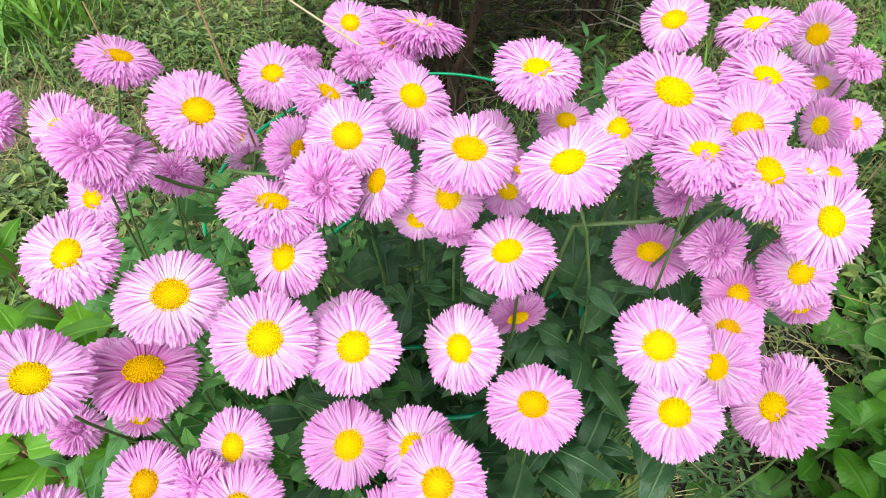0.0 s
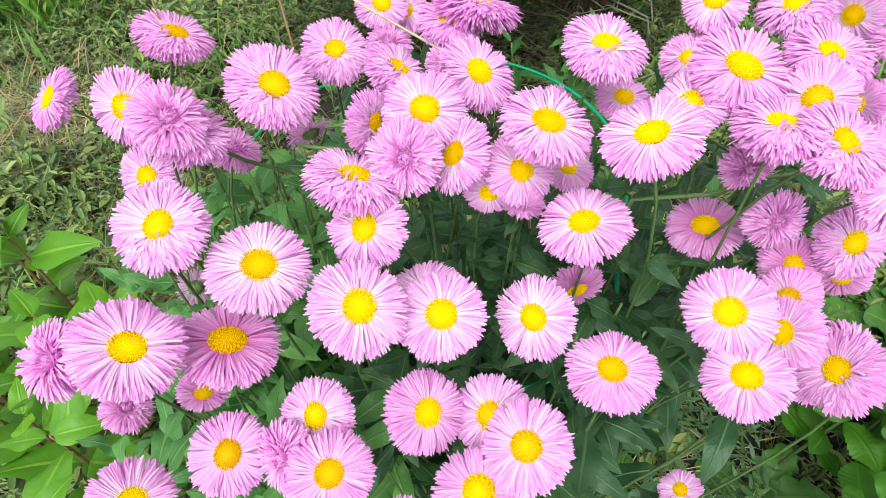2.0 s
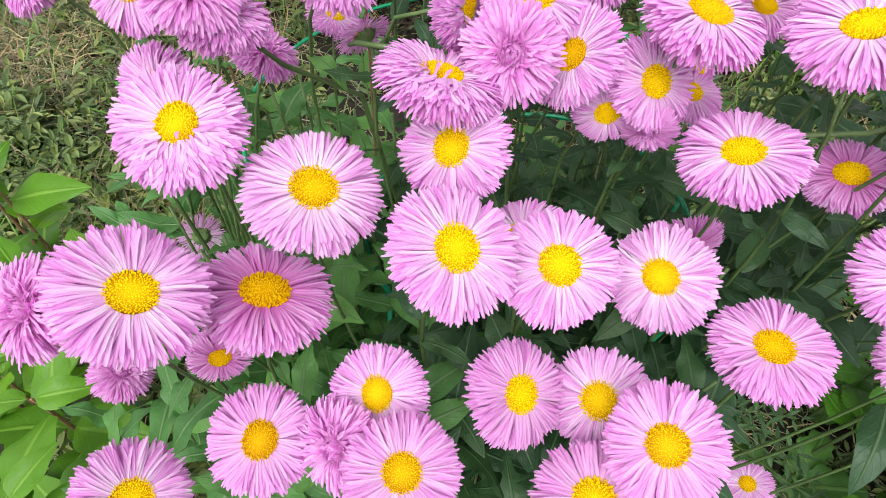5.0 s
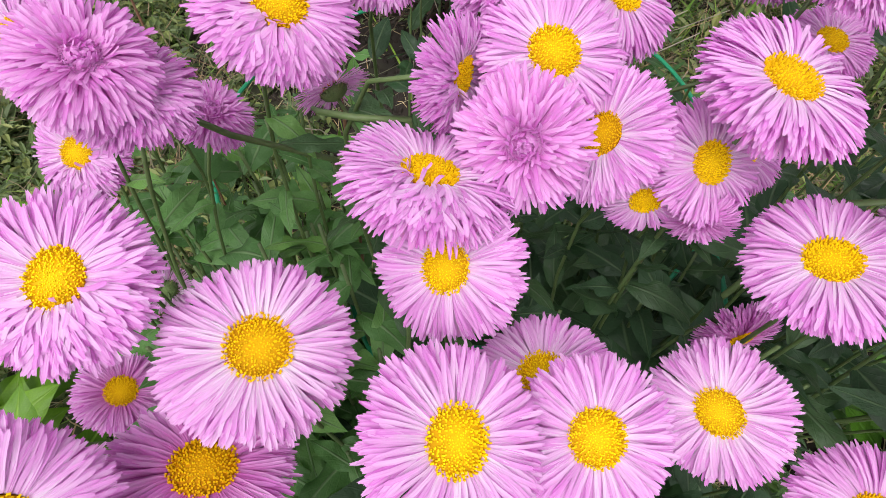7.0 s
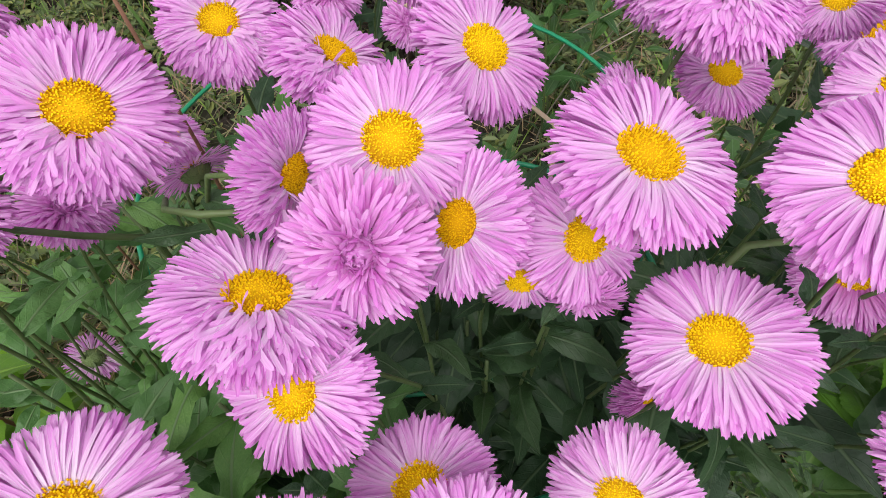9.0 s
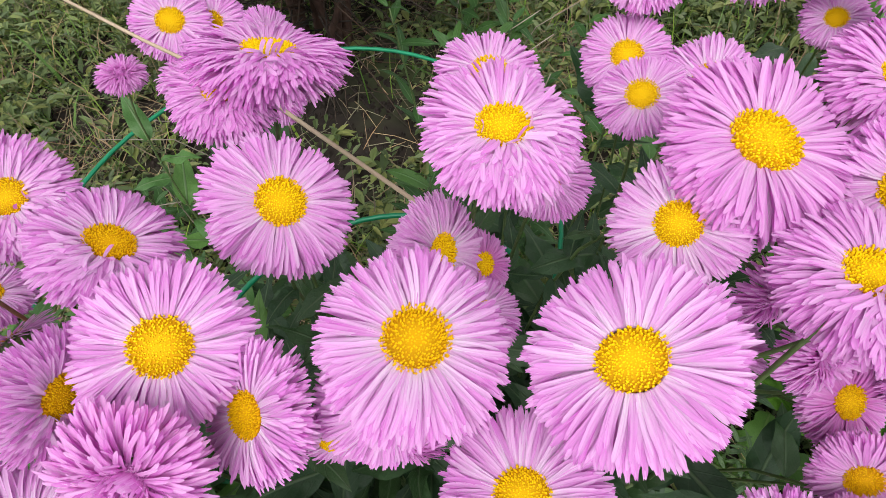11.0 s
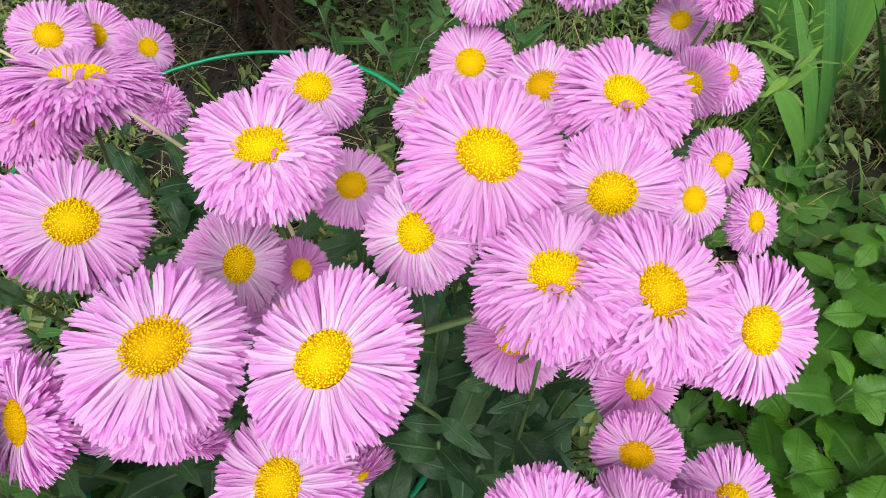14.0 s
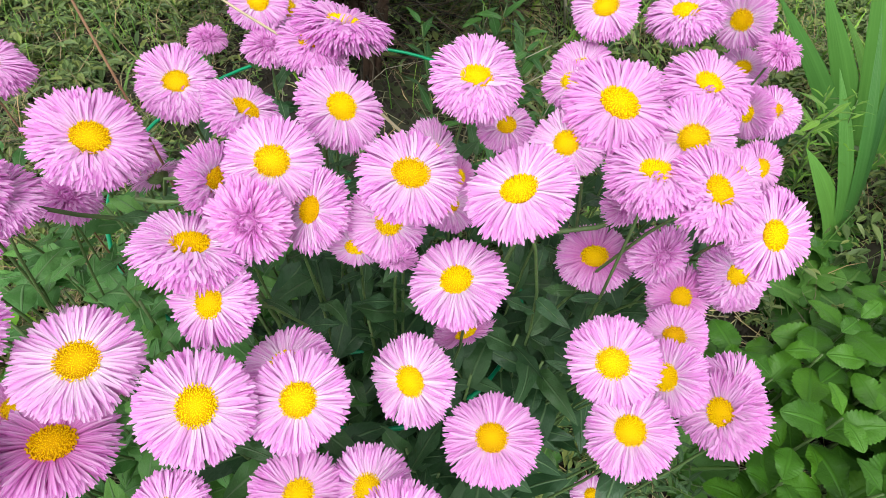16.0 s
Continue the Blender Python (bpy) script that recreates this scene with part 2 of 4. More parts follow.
CLOD = plain_material("soil_crumb", (0.013, 0.009, 0.007), (0.042, 0.031, 0.022), 38.0, 0.95, per_island=False)
SOIL = plain_material("soil", (0.013, 0.009, 0.007), (0.042, 0.031, 0.022), 38.0, 0.95, per_island=False)


def green_over(mat):
    """Lets low green growth spread over the soil in patches."""
    nodes, links = mat.node_tree.nodes, mat.node_tree.links
    bsdf = nodes["Principled BSDF"]
    old = bsdf.inputs["Base Color"].links[0].from_socket
    patch = ramp(nodes, (0.50, (0.0, 0.0, 0.0)), (0.68, (0.85, 0.85, 0.85)))
    links.new(noise_node(nodes, links, 1.3, 8), patch.inputs["Fac"])
    fine = mixed(nodes, links, noise_node(nodes, links, 60.0), (0.045, 0.075, 0.022), (0.11, 0.15, 0.05))
    links.new(mixed(nodes, links, patch.outputs["Color"], old, fine), bsdf.inputs["Base Color"])


green_over(SOIL)


# ---- mesh helpers ----
def mesh_of(name, verts, faces, mat, uvs=None, smooth=True):
    me = bpy.data.meshes.new(name)
    me.from_pydata([tuple(v) for v in verts], [], [tuple(f) for f in faces])
    layer = me.uv_layers.new(name="UVMap")
    if uvs is not None:
        loops = np.empty(len(me.loops), dtype=np.int32)
        me.loops.foreach_get("vertex_index", loops)
        layer.data.foreach_set("uv", np.asarray(uvs, dtype=np.float32)[loops].ravel())
    me.materials.append(mat)
    me.polygons.foreach_set("use_smooth", [smooth] * len(me.polygons))
    me.update()
    return me


def piece(name, me, parent, m=None, label=""):
    """One mesh object under a thing or a part."""
    ob = new(name, me)
    ob.parent = parent
    if m is not None:
        ob.matrix_basis = m
    return tagged(ob, label)


def anchor(name, x, y, z, label, category, group="", kind=""):
    ob = new(name)
    ob.empty_display_size = 0.02
    ob.location = (x, y, z)
    return tagged(ob, label, category, group, kind)


def bezier(p0, p1, p2, p3, t):
    s = 1 - t
    return p0 * s ** 3 + p1 * (3 * s * s * t) + p2 * (3 * s * t * t) + p3 * t ** 3


def tube(points, radii, sides=6):
    """Vertices, faces and uvs of a round stalk along the points."""
    verts, faces, uvs, n = [], [], [], len(points)
    side = Vector((1, 0, 0))
    for i, p in enumerate(points):
        way = (points[min(i + 1, n - 1)] - points[max(i - 1, 0)]).normalized()
        side = (side - way * side.dot(way)).normalized() if side.cross(way).length > 0.05 else way.orthogonal().normalized()
        up = way.cross(side)
        for k in range(sides):
            a = 2 * math.pi * k / sides
            verts.append(p + (side * math.cos(a) + up * math.sin(a)) * radii[i])
            uvs.append((i / (n - 1), k / sides))
    for i in range(n - 1):
        for k in range(sides):
            j = (k + 1) % sides
            faces.append((i * sides + k, i * sides + j, (i + 1) * sides + j, (i + 1) * sides + k))
    faces.append(tuple(range(sides))[::-1])
    faces.append(tuple(range((n - 1) * sides, n * sides)))
    return verts, faces, uvs


def join(parts):
    """One list of vertices, faces and uvs out of several."""
    verts, faces, uvs = [], [], []
    for v, f, u in parts:
        base = len(verts)
        verts += list(v)
        faces += [tuple(i + base for i in q) for q in f]
        uvs += list(u)
    return verts, faces, uvs


def leaf_blade(outline, across=5, along=12, fold=0.25, droop=0.35, wave=0.0, teeth=0, tooth=0.0, twist=0.0, seed=1):
    """A leaf of length 1 along +x: outline(u) gives the half width; folded along the midrib, drooping, wavy, toothed."""
    rng = random.Random(seed)
    ph = rng.uniform(0, 6.28)
    verts, faces, uvs = [], [], []
    rows = along + 1
    for i in range(rows):
        u = i / along
        half = outline(u)
        if teeth:
            half *= 1 - tooth + 2 * tooth * ((u * teeth) % 1.0)
        ang = droop * u
        cx = math.sin(ang) / droop if abs(droop) > 1e-4 else u
        cz = -(1 - math.cos(ang)) / droop if abs(droop) > 1e-4 else 0
        for k in range(across):
            s = 2 * k / (across - 1) - 1
            lift = abs(s) * half * fold - half * 0.30 * s * s
            lift += wave * half * math.sin(u * 11 + ph + (2.1 if s > 0 else 0)) * s * s
            y = s * half
            tw = twist * u
            verts.append(Vector((cx - math.sin(ang) * -lift * 0.0, y * math.cos(tw) - lift * math.sin(tw), cz + lift * math.cos(tw) + y * math.sin(tw))))
            uvs.append((u, 0.5 + 0.5 * s))
    for i in range(along):
        for k in range(across - 1):
            a = i * across + k
            faces.append((a, a + 1, a + 1 + across, a + across))
    return verts, faces, uvs


# ---- ground: one sheet out to the horizon ----
def ground_height(x, y):
    return 0.018 * noise.noise((x * 3.1, y * 3.1, 0)) + 0.010 * noise.noise((x * 11, y * 11, 3)) + 0.004 * noise.noise((x * 34, y * 34, 7)) - 0.01


def make_ground():
    n = 170
    axis = [math.sinh((2 * i / n - 1) * 5.2) / math.sinh(5.2) * 60 for i in range(n + 1)]
    verts = [(x, y + 0.5, ground_height(x, y + 0.5)) for y in axis for x in axis]
    faces = [(j * (n + 1) + i, j * (n + 1) + i + 1, (j + 1) * (n + 1) + i + 1, (j + 1) * (n + 1) + i) for j in range(n) for i in range(n)]
    ob = new("ground", mesh_of("ground", verts, faces, SOIL))
    return tagged(ob, "dark crumbly garden soil under weeds and litter", "ground", kind="structure")


ground = make_ground()


# ---- fleabane: petals, discs, leaves ----
def petal_blade(curl, cup, bend, seed):
    """A strap-shaped petal of length 1 and width 1 along +x, blunt at the tip."""
    rng = random.Random(seed)
    us = (0.0, 0.30, 0.64, 0.91, 1.0)
    ws = (0.62, 0.84, 1.0, 1.0, 0.42)
    verts, faces, uvs = [], [], []
    for u, w in zip(us, ws):
        sway = bend * u * u
        z = curl * u * u
        for s in (-1, 0, 1):
            notch = 0.02 if (s == 0 and u == 1.0) else 0.0
            verts.append((u - notch + rng.uniform(-0.004, 0.004), sway + 0.5 * s * w, z + (cup * w if s else 0.0)))
            uvs.append((u, 0.5 + 0.5 * s))
    for i in range(len(us) - 1):
        for k in range(2):
            a = 3 * i + k
            faces.append((a, a + 3, a + 4, a + 1))
    return verts, faces, uvs


# blades from nearly straight to strongly arched; the last two curl upwards
PETALS = [petal_blade(c, q, b, i) for i, (c, q, b) in enumerate([
    (-0.07, 0.015, 1.0), (-0.12, 0.02, -1.4), (-0.20, 0.025, 1.6), (-0.28, 0.03, -1.1),
    (-0.38, 0.03, 1.3), (-0.48, 0.03, -1.6), (0.12, 0.03, 1.2), (0.22, 0.03, -1.3)])]
PETAL_MESH = {mat.name: [mesh_of("petal", *blade[:2], LOOSE[mat.name], blade[2]) for blade in PETALS] for mat in (PETAL, PETAL_DOUBLE, PETAL_DEEP, PETAL_PALE)}


def petal_layout(kind, rng):
    """Where the petals of one flower sit; the flower's radius is 1 and it faces +z. Gives matrices and blade numbers."""
    rows = []
    if kind in ("open", "pale", "deep"):
        rings = [(66, 0.30, 0.58, 13, 0.01, 2), (80, 0.30, 0.65, 8, 0.0, 2), (88, 0.29, 0.70, 4, -0.02, 2), (90, 0.29, 0.71, -1, -0.04, 1), (86, 0.28, 0.70, -8, -0.06, 1), (74, 0.28, 0.67, -17, -0.09, 1), (56, 0.26, 0.60, -30, -0.13, 0)]
    elif kind == "full":
        rings = [(56, 0.29, 0.48, 24, 0.0, 3), (66, 0.28, 0.60, 20, -0.01, 3), (80, 0.28, 0.68, 15, -0.02, 3), (86, 0.28, 0.74, 9, -0.04, 3), (86, 0.28, 0.75, 2, -0.06, 2), (78, 0.28, 0.73, -7, -0.09, 2), (64, 0.27, 0.67, -18, -0.12, 1), (46, 0.25, 0.58, -34, -0.16, 0)]
    elif kind == "shaggy":
        rings = [(14, 0.05, 0.15, 118, 0.05, 6), (22, 0.12, 0.18, 112, 0.05, 6), (28, 0.19, 0.20, 104, 0.04, 6), (30, 0.22, 0.24, 72, 0.03, 5), (40, 0.23, 0.36, 44, 0.03, 5), (54, 0.28, 0.44, 34, 0.01, 5), (66, 0.32, 0.52, 25, -0.02, 4), (78, 0.34, 0.58, 16, -0.05, 4), (84, 0.34, 0.62, 6, -0.08, 3), (78, 0.33, 0.61, -6, -0.11, 2), (60, 0.30, 0.58, -22, -0.15, 1)]
    else:
        rings = [(48, 0.28, 0.68, 8, 0.0, 1), (44, 0.28, 0.70, -2, -0.04, 1), (30, 0.27, 0.60, -12, -0.07, 0)]
    # every flower is a little lopsided: its length and rise swell and sink round the rim, and petals stand in tufts
    p1, p2, p3, p4, p5 = (rng.uniform(0, 6.28) for k in range(5))
    for count, foot, length, rise, low, arch in rings:
        count = round((1.2 if kind == "shaggy" else 1.30) * count)
        shift = rng.uniform(0, 6.28)
        for k in range(count):
            a = shift + (k + rng.uniform(-0.32, 0.32)) * 2 * math.pi / count
            a += 0.035 * math.sin(11 * a + p3) + 0.02 * math.sin(23 * a + p1)
            swell = 1 + 0.035 * math.sin(2 * a + p1) + 0.03 * math.sin(5 * a + p2) + 0.025 * math.sin(13 * a + p3)
            size = length * swell * (rng.uniform(0.92, 1.05) if rng.random() < (0.5 if kind == "shaggy" else 0.78) else rng.uniform(0.74, 1.09))
            tilt = rise + 3.0 * math.sin(2 * a + p4) + 2.5 * math.sin(5 * a + p5) + rng.gauss(0, 7.0 if kind == "shaggy" else 2.4)
            m = Matrix.Rotation(a, 4, "Z") @ Matrix.Translation((foot, 0, low + rng.uniform(-0.010, 0.010)))
            m = m @ Matrix.Rotation(radians(-tilt), 4, "Y") @ Matrix.Rotation(rng.gauss(0, 0.12), 4, "X")
            m = m @ Matrix.Rotation(rng.gauss(0, 0.06), 4, "Z") @ Matrix.Diagonal((size, rng.uniform(0.044, 0.064) if kind == "shaggy" else rng.uniform(0.040, 0.058), size, 1))
            rows.append((m, min(7, max(0, arch + rng.choice((-1, 0, 0, 1))))))
    if kind == "full":
        # short blunt petals lie in tiers like shingles over the lower side; a few fold in over the disc
        for tier in range(5):
            for k in range(30):
                a, size = rng.gauss(0, 0.62), rng.uniform(0.24, 0.34)
                m = Matrix.Rotation(a, 4, "Z") @ Matrix.Translation((0.31 + 0.085 * tier + rng.uniform(-0.03, 0.03), 0, 0.075 - 0.008 * tier + rng.uniform(-0.02, 0.02)))
                m = m @ Matrix.Rotation(radians(-rng.uniform(14, 34) + 3 * tier), 4, "Y") @ Matrix.Rotation(rng.gauss(0, 0.3), 4, "X") @ Matrix.Rotation(rng.gauss(0, 0.12), 4, "Z")
                rows.insert(0, (m @ Matrix.Diagonal((size, rng.uniform(0.050, 0.070), size, 1)), rng.choice((4, 5, 5))))
        for k in range(rng.randint(3, 8)):
            a = rng.gauss(0, 0.6)
            m = Matrix.Rotation(a, 4, "Z") @ Matrix.Translation((rng.uniform(0.24, 0.32), 0, 0.03)) @ Matrix.Rotation(radians(-rng.uniform(40, 110)), 4, "Y")
            size = rng.uniform(0.18, 0.32)
            rows.insert(0, (m @ Matrix.Rotation(rng.gauss(0, 0.4), 4, "X") @ Matrix.Diagonal((size, 0.06, size, 1)), rng.choice((4, 5, 6))))
    return rows


def joined_petals(kind, mat, seed):
    parts = []
    for m, k in petal_layout(kind, random.Random(seed)):
        v, f, u = PETALS[k]
        parts.append(([m @ Vector(p) for p in v], f, u))
    return mesh_of("petals", *join(parts)[:2], mat, join(parts)[2])


def disc_mesh(seed, dome, mat=None):
    """A low dome packed with tiny florets in spirals."""
    rng = random.Random(seed)
    size, parts = 0.335, []
    rings, verts, faces, uvs = (0.0, 0.35, 0.7, 0.93, 1.0), [(0, 0, dome)], [], [(0.7, 0)]
    for r in rings[1:]:
        for k in range(18):
            a = 2 * math.pi * k / 18
            verts.append((size * r * math.cos(a), size * r * math.sin(a), dome * (1 - r * r) - (0.08 if r == 1.0 else 0.0)))
            uvs.append((0.70 + 0.3 * r, 0))
    for k in range(18):
        faces.append((0, 1 + k, 1 + (k + 1) % 18))
        for i in range(3):
            a, b = 1 + 18 * i, 19 + 18 * i
            faces.append((a + k, b + k, b + (k + 1) % 18, a + (k + 1) % 18))
    parts.append((verts, faces, uvs))
    total = 420
    for i in range(total):
        r = min(0.965, abs(math.sqrt((i + 0.5) / total) * 0.955 + rng.gauss(0, 0.010)))
        a = i * 2.39996 + rng.gauss(0, 0.06) / (0.3 + r)
        big = (0.0100 + 0.0070 * r) * rng.uniform(0.75, 1.2)
        tall = (0.014 + 0.040 * r * r) * rng.uniform(0.6, 1.3)
        c = Vector((size * r * math.cos(a), size * r * math.sin(a), dome * (1 - r * r) - 0.006))
        out = Vector((math.cos(a) * r * 0.3, math.sin(a) * r * 0.3, 1)).normalized()
        p, q = out.orthogonal().normalized() * big, out.cross(out.orthogonal().normalized()) * big
        v = [c + p, c + q, c - p, c - q, c + out * tall + p * 0.7, c + out * tall + q * 0.7, c + out * tall - p * 0.7, c + out * tall - q * 0.7]
        f = [(0, 1, 5, 4), (1, 2, 6, 5), (2, 3, 7, 6), (3, 0, 4, 7), (4, 5, 6, 7)]
        parts.append((v, f, [(0.84 * r + 0.12, 0)] * 4 + [(0.76 * r, 0)] * 4))
    v, f, u = join(parts)
    return mesh_of("disc", v, f, mat or DISC, u, smooth=False)


def calyx_mesh():
    """A green cup of narrow overlapping bracts under the flower."""
    prof = ((0.07, -0.34), (0.20, -0.30), (0.33, -0.20), (0.37, -0.10), (0.34, -0.02))
    verts, faces, uvs = [], [], []
    for i, (r, z) in enumerate(prof):
        for k in range(16):
            a = 2 * math.pi * k / 16
            verts.append(Vector((r * math.cos(a), r * math.sin(a), z)))
            uvs.append((i / 4, k / 16))
    for i in range(4):
        for k in range(16):
            j = (k + 1) % 16
            faces.append((16 * i + k, 16 * i + j, 16 * i + 16 + j, 16 * i + 16 + k))
    faces.append(tuple(range(16))[::-1])
    parts = [(verts, faces, uvs)]
    rng = random.Random(5)
    for k in range(44):
        m = Matrix.Rotation(2 * math.pi * k / 44, 4, "Z") @ Matrix.Translation((0.28, 0, -0.26 + 0.03 * (k % 2))) @ Matrix.Rotation(radians(-62 + rng.uniform(-12, 12)), 4, "Y") @ Matrix.Diagonal((rng.uniform(0.17, 0.24), 0.045, 0.3, 1))
        v, f, u = PETALS[k % 4]
        parts.append(([m @ Vector(p) for p in v], f, u))
    v, f, u = join(parts)
    return mesh_of("calyx", v, f, CALYX, u)


HEADS = {kind: [joined_petals(kind, mat, 10 * i + len(kind)) for i in range(n)]
         for kind, mat, n in (("open", PETAL, 5), ("full", PETAL, 5), ("shaggy", PETAL_DOUBLE, 4), ("back", PETAL_PALE, 2), ("pale", PETAL_PALE, 3), ("deep", PETAL_DEEP, 2))}
PETAL_OF = {"open": PETAL, "full": PETAL, "shaggy": PETAL_DOUBLE, "back": PETAL_PALE, "pale": PETAL_PALE, "deep": PETAL_DEEP}
DISCS = [disc_mesh(1, 0.06), disc_mesh(2, 0.09), disc_mesh(3, 0.035)]
HEART = disc_mesh(8, 0.10, PETAL_DEEP)
CALYX_MESH = calyx_mesh()


def lance(u):
    """Half the width of a sessile, broadly lance-shaped leaf."""
    return 0.004 + 0.182 * math.sin(math.pi * min(1.0, 0.07 + 0.93 * u ** 0.82)) ** 0.9 * (1 - 0.22 * u) if u < 0.999 else 0.002


LEAVES = [mesh_of("leaf", *leaf_blade(lance, 5, 11, fold, droop, wave, twist=tw, seed=i)[:2], LEAF, leaf_blade(lance, 5, 11, fold, droop, wave, twist=tw, seed=i)[2])
          for i, (fold, droop, wave, tw) in enumerate([(0.30, 0.6, 0.30, 0.1), (0.2, 1.0, 0.45, 0.4), (0.45, 0.3, 0.30, -0.35), (0.25, 1.3, 0.35, 0.25), (0.2, -0.2, 0.5, -0.5), (0.3, 0.8, 0.5, 0.6)])]
LIT_LEAVES = [mesh_of("leaf", *leaf_blade(lance, 5, 11, fold, droop, wave, twist=tw, seed=i)[:2], LEAF_LIT, leaf_blade(lance, 5, 11, fold, droop, wave, twist=tw, seed=i)[2])
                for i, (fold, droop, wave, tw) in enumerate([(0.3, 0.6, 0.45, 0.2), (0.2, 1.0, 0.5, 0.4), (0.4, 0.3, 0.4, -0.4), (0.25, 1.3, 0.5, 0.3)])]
CLUMP = Vector((0.03, 0.06, 0))
grow = random.Random(41)


FLOWERS = []
GAP = (Vector((-0.318, 0.125, 0.488)), Vector((0.46, -0.48, 0.75)).normalized())  # an opening in the leaves
OPEN_SIDE = Vector((0, -0.5, 0.866))  # the sunny side, where flowers stand free


def over_flower(p):
    """Whether a point lies in front of a flower's face, where no leaf grows."""
    d = p - GAP[0]
    h = d.dot(GAP[1])
    if 0 < h < 0.34 and (d - GAP[1] * h).length < 0.032:
        return True
    for head, up, r in FLOWERS:
        d = p - head
        for way, reach in ((up, 0.13), (OPEN_SIDE, 0.10)):
            h = d.dot(way)
            if -0.25 * r < h < reach and (d - way * h).length < 1.08 * r:
                return True
    return False


def facing(tilt, heading):
    return Matrix.Rotation(radians(heading), 4, "Z") @ Matrix.Rotation(radians(tilt), 4, "Y")


def leafy_stem(thing, foot, p1, p2, top, thick, leaves, first, last, big, meshes=None):
    """A stalk under the thing, with alternate leaves between two heights."""
    pts = [bezier(foot, p1, p2, top, i / 11) for i in range(12)]
    radii = [thick * (1.25 - 0.5 * i / 11) for i in range(12)]
    v, f, u = tube([p - foot for p in pts], radii)
    piece("stem", mesh_of("stem", v, f, STEM, u), thing)
    turn = grow.uniform(0, 360)
    for k in range(leaves):
        t = first + (last - first) * (k + grow.uniform(-0.2, 0.2)) / max(1, leaves - 1)
        t = min(0.96, max(0.05, t))
        p = bezier(foot, p1, p2, top, t) - foot
        turn += 137 + grow.uniform(-20, 20)
        size = big * (1.08 - 0.42 * max(0, (t - first) / (1.001 - first))) * grow.uniform(0.75, 1.2)
        if p.z > 0.64:
            size *= 0.6
        for attempt in range(6):
            m = Matrix.Translation(p) @ Matrix.Rotation(radians(turn), 4, "Z") @ Matrix.Rotation(radians(-grow.uniform(5, 50)), 4, "Y") @ Matrix.Rotation(grow.gauss(0, 0.3), 4, "X")
            free = not any(over_flower(foot + m @ Vector((size * q, 0, 0))) for q in (0.3, 0.65, 1.0))
            if free:
                break
            turn += 61
        if not free:
            continue
        piece("leaf", grow.choice(meshes or LEAVES), thing, m @ Matrix.Diagonal((size, size * grow.uniform(0.85, 1.2), size, 1)))


LABELS = {"open": "pale pink fleabane with a yellow disc on a leafy stem",
          "full": "pink fleabane with shaggy layered petals round a yellow disc",
          "shaggy": "pink double fleabane whose petals hide the disc",
          "pale": "fleabane with nearly white petals tipped pink, yellow disc",
          "deep": "deeper pink fleabane with an orange-yellow disc",
          "back": "small pale fleabane turned away with its green calyx showing"}
made_heads = {"n": 0}


def grow_fleabane(x, y, z, wide, tilt, heading, kind, single=False, oval=(1.0, 0)):
    """One flowering stem: its head at x, y, z, leaning tilt degrees from upright towards the heading."""
    i = made_heads["n"]
    made_heads["n"] += 1
    head = Vector((x, y, z))
    turn = facing(tilt, heading)
    up = (turn @ Vector((0, 0, 1))).normalized()
    away = head - CLUMP
    out = 1.08 if x < -0.18 and y > -0.05 else 0.74 if x < -0.08 else 0.58
    foot = Vector((CLUMP.x + out * away.x + grow.uniform(-0.03, 0.03), CLUMP.y + out * away.y + grow.uniform(-0.03, 0.03), 0))
    foot.z = ground_height(foot.x, foot.y) - 0.004
    thing = anchor("fleabane", *foot, LABELS[kind], "flower", "fleabane flowers of the clump")
    r = wide / 2
    top = head - up * (0.30 * r)
    bend = up * (0.16 if tilt < 90 else 0.05) * (z / 0.75)
    # stems on the open flank take the leaf tone with sky light put in
    leafy_stem(thing, foot, foot + Vector((grow.gauss(0, 0.035), grow.gauss(0, 0.035), 0.45 * z)), top - bend + Vector((grow.gauss(0, 0.012), grow.gauss(0, 0.012), 0)), top, 0.0012, 2 if x > 0.08 and y < -0.04 else 4 if x < -0.12 and y < -0.06 else 10 if z > 0.5 else 5, 0.42, 0.86, 0.058, LIT_LEAVES if x < -0.13 else None)
    spun = radians(-90 - heading) + grow.gauss(0, 0.3) if kind == "full" else grow.uniform(0, 6.28)
    spin = Matrix.Rotation(spun, 4, "Z")
    m = Matrix.Translation(head - foot) @ turn @ spin @ Matrix.Scale(r, 4)
    cup = piece("flower_head", CALYX_MESH, thing, m, "flower head on a green cup of bracts")
    if single:
        rows = petal_layout(kind, random.Random(700 + i))
        for pm, k in rows[:240]:
            piece("petal", PETAL_MESH[PETAL_OF[kind].name][k], cup, pm)
        under = join([([pm @ Vector(p) for p in PETALS[k][0]], PETALS[k][1], PETALS[k][2]) for pm, k in rows[240:]])
        tagged(piece("under_petals", mesh_of("under_petals", under[0], under[1], PETAL_OF[kind], under[2]), cup), kind="stuff")
    else:
        tagged(piece("petals", HEADS[kind][grow.randrange(len(HEADS[kind]))], cup), kind="stuff")
    if kind != "shaggy":
        narrow = Matrix.Rotation(radians(oval[1]) - spun, 4, "Z")
        piece("disc", DISCS[i % 3], cup, narrow @ Matrix.Diagonal((oval[0], 1.03, 1.0, 1.0)) @ Matrix.Scale(grow.uniform(1.0, 1.12), 4), "yellow disc of tiny florets")
    else:
        piece("heart", HEART, cup, None, "pink heart of curled young petals")
    return thing


PLANTED = []


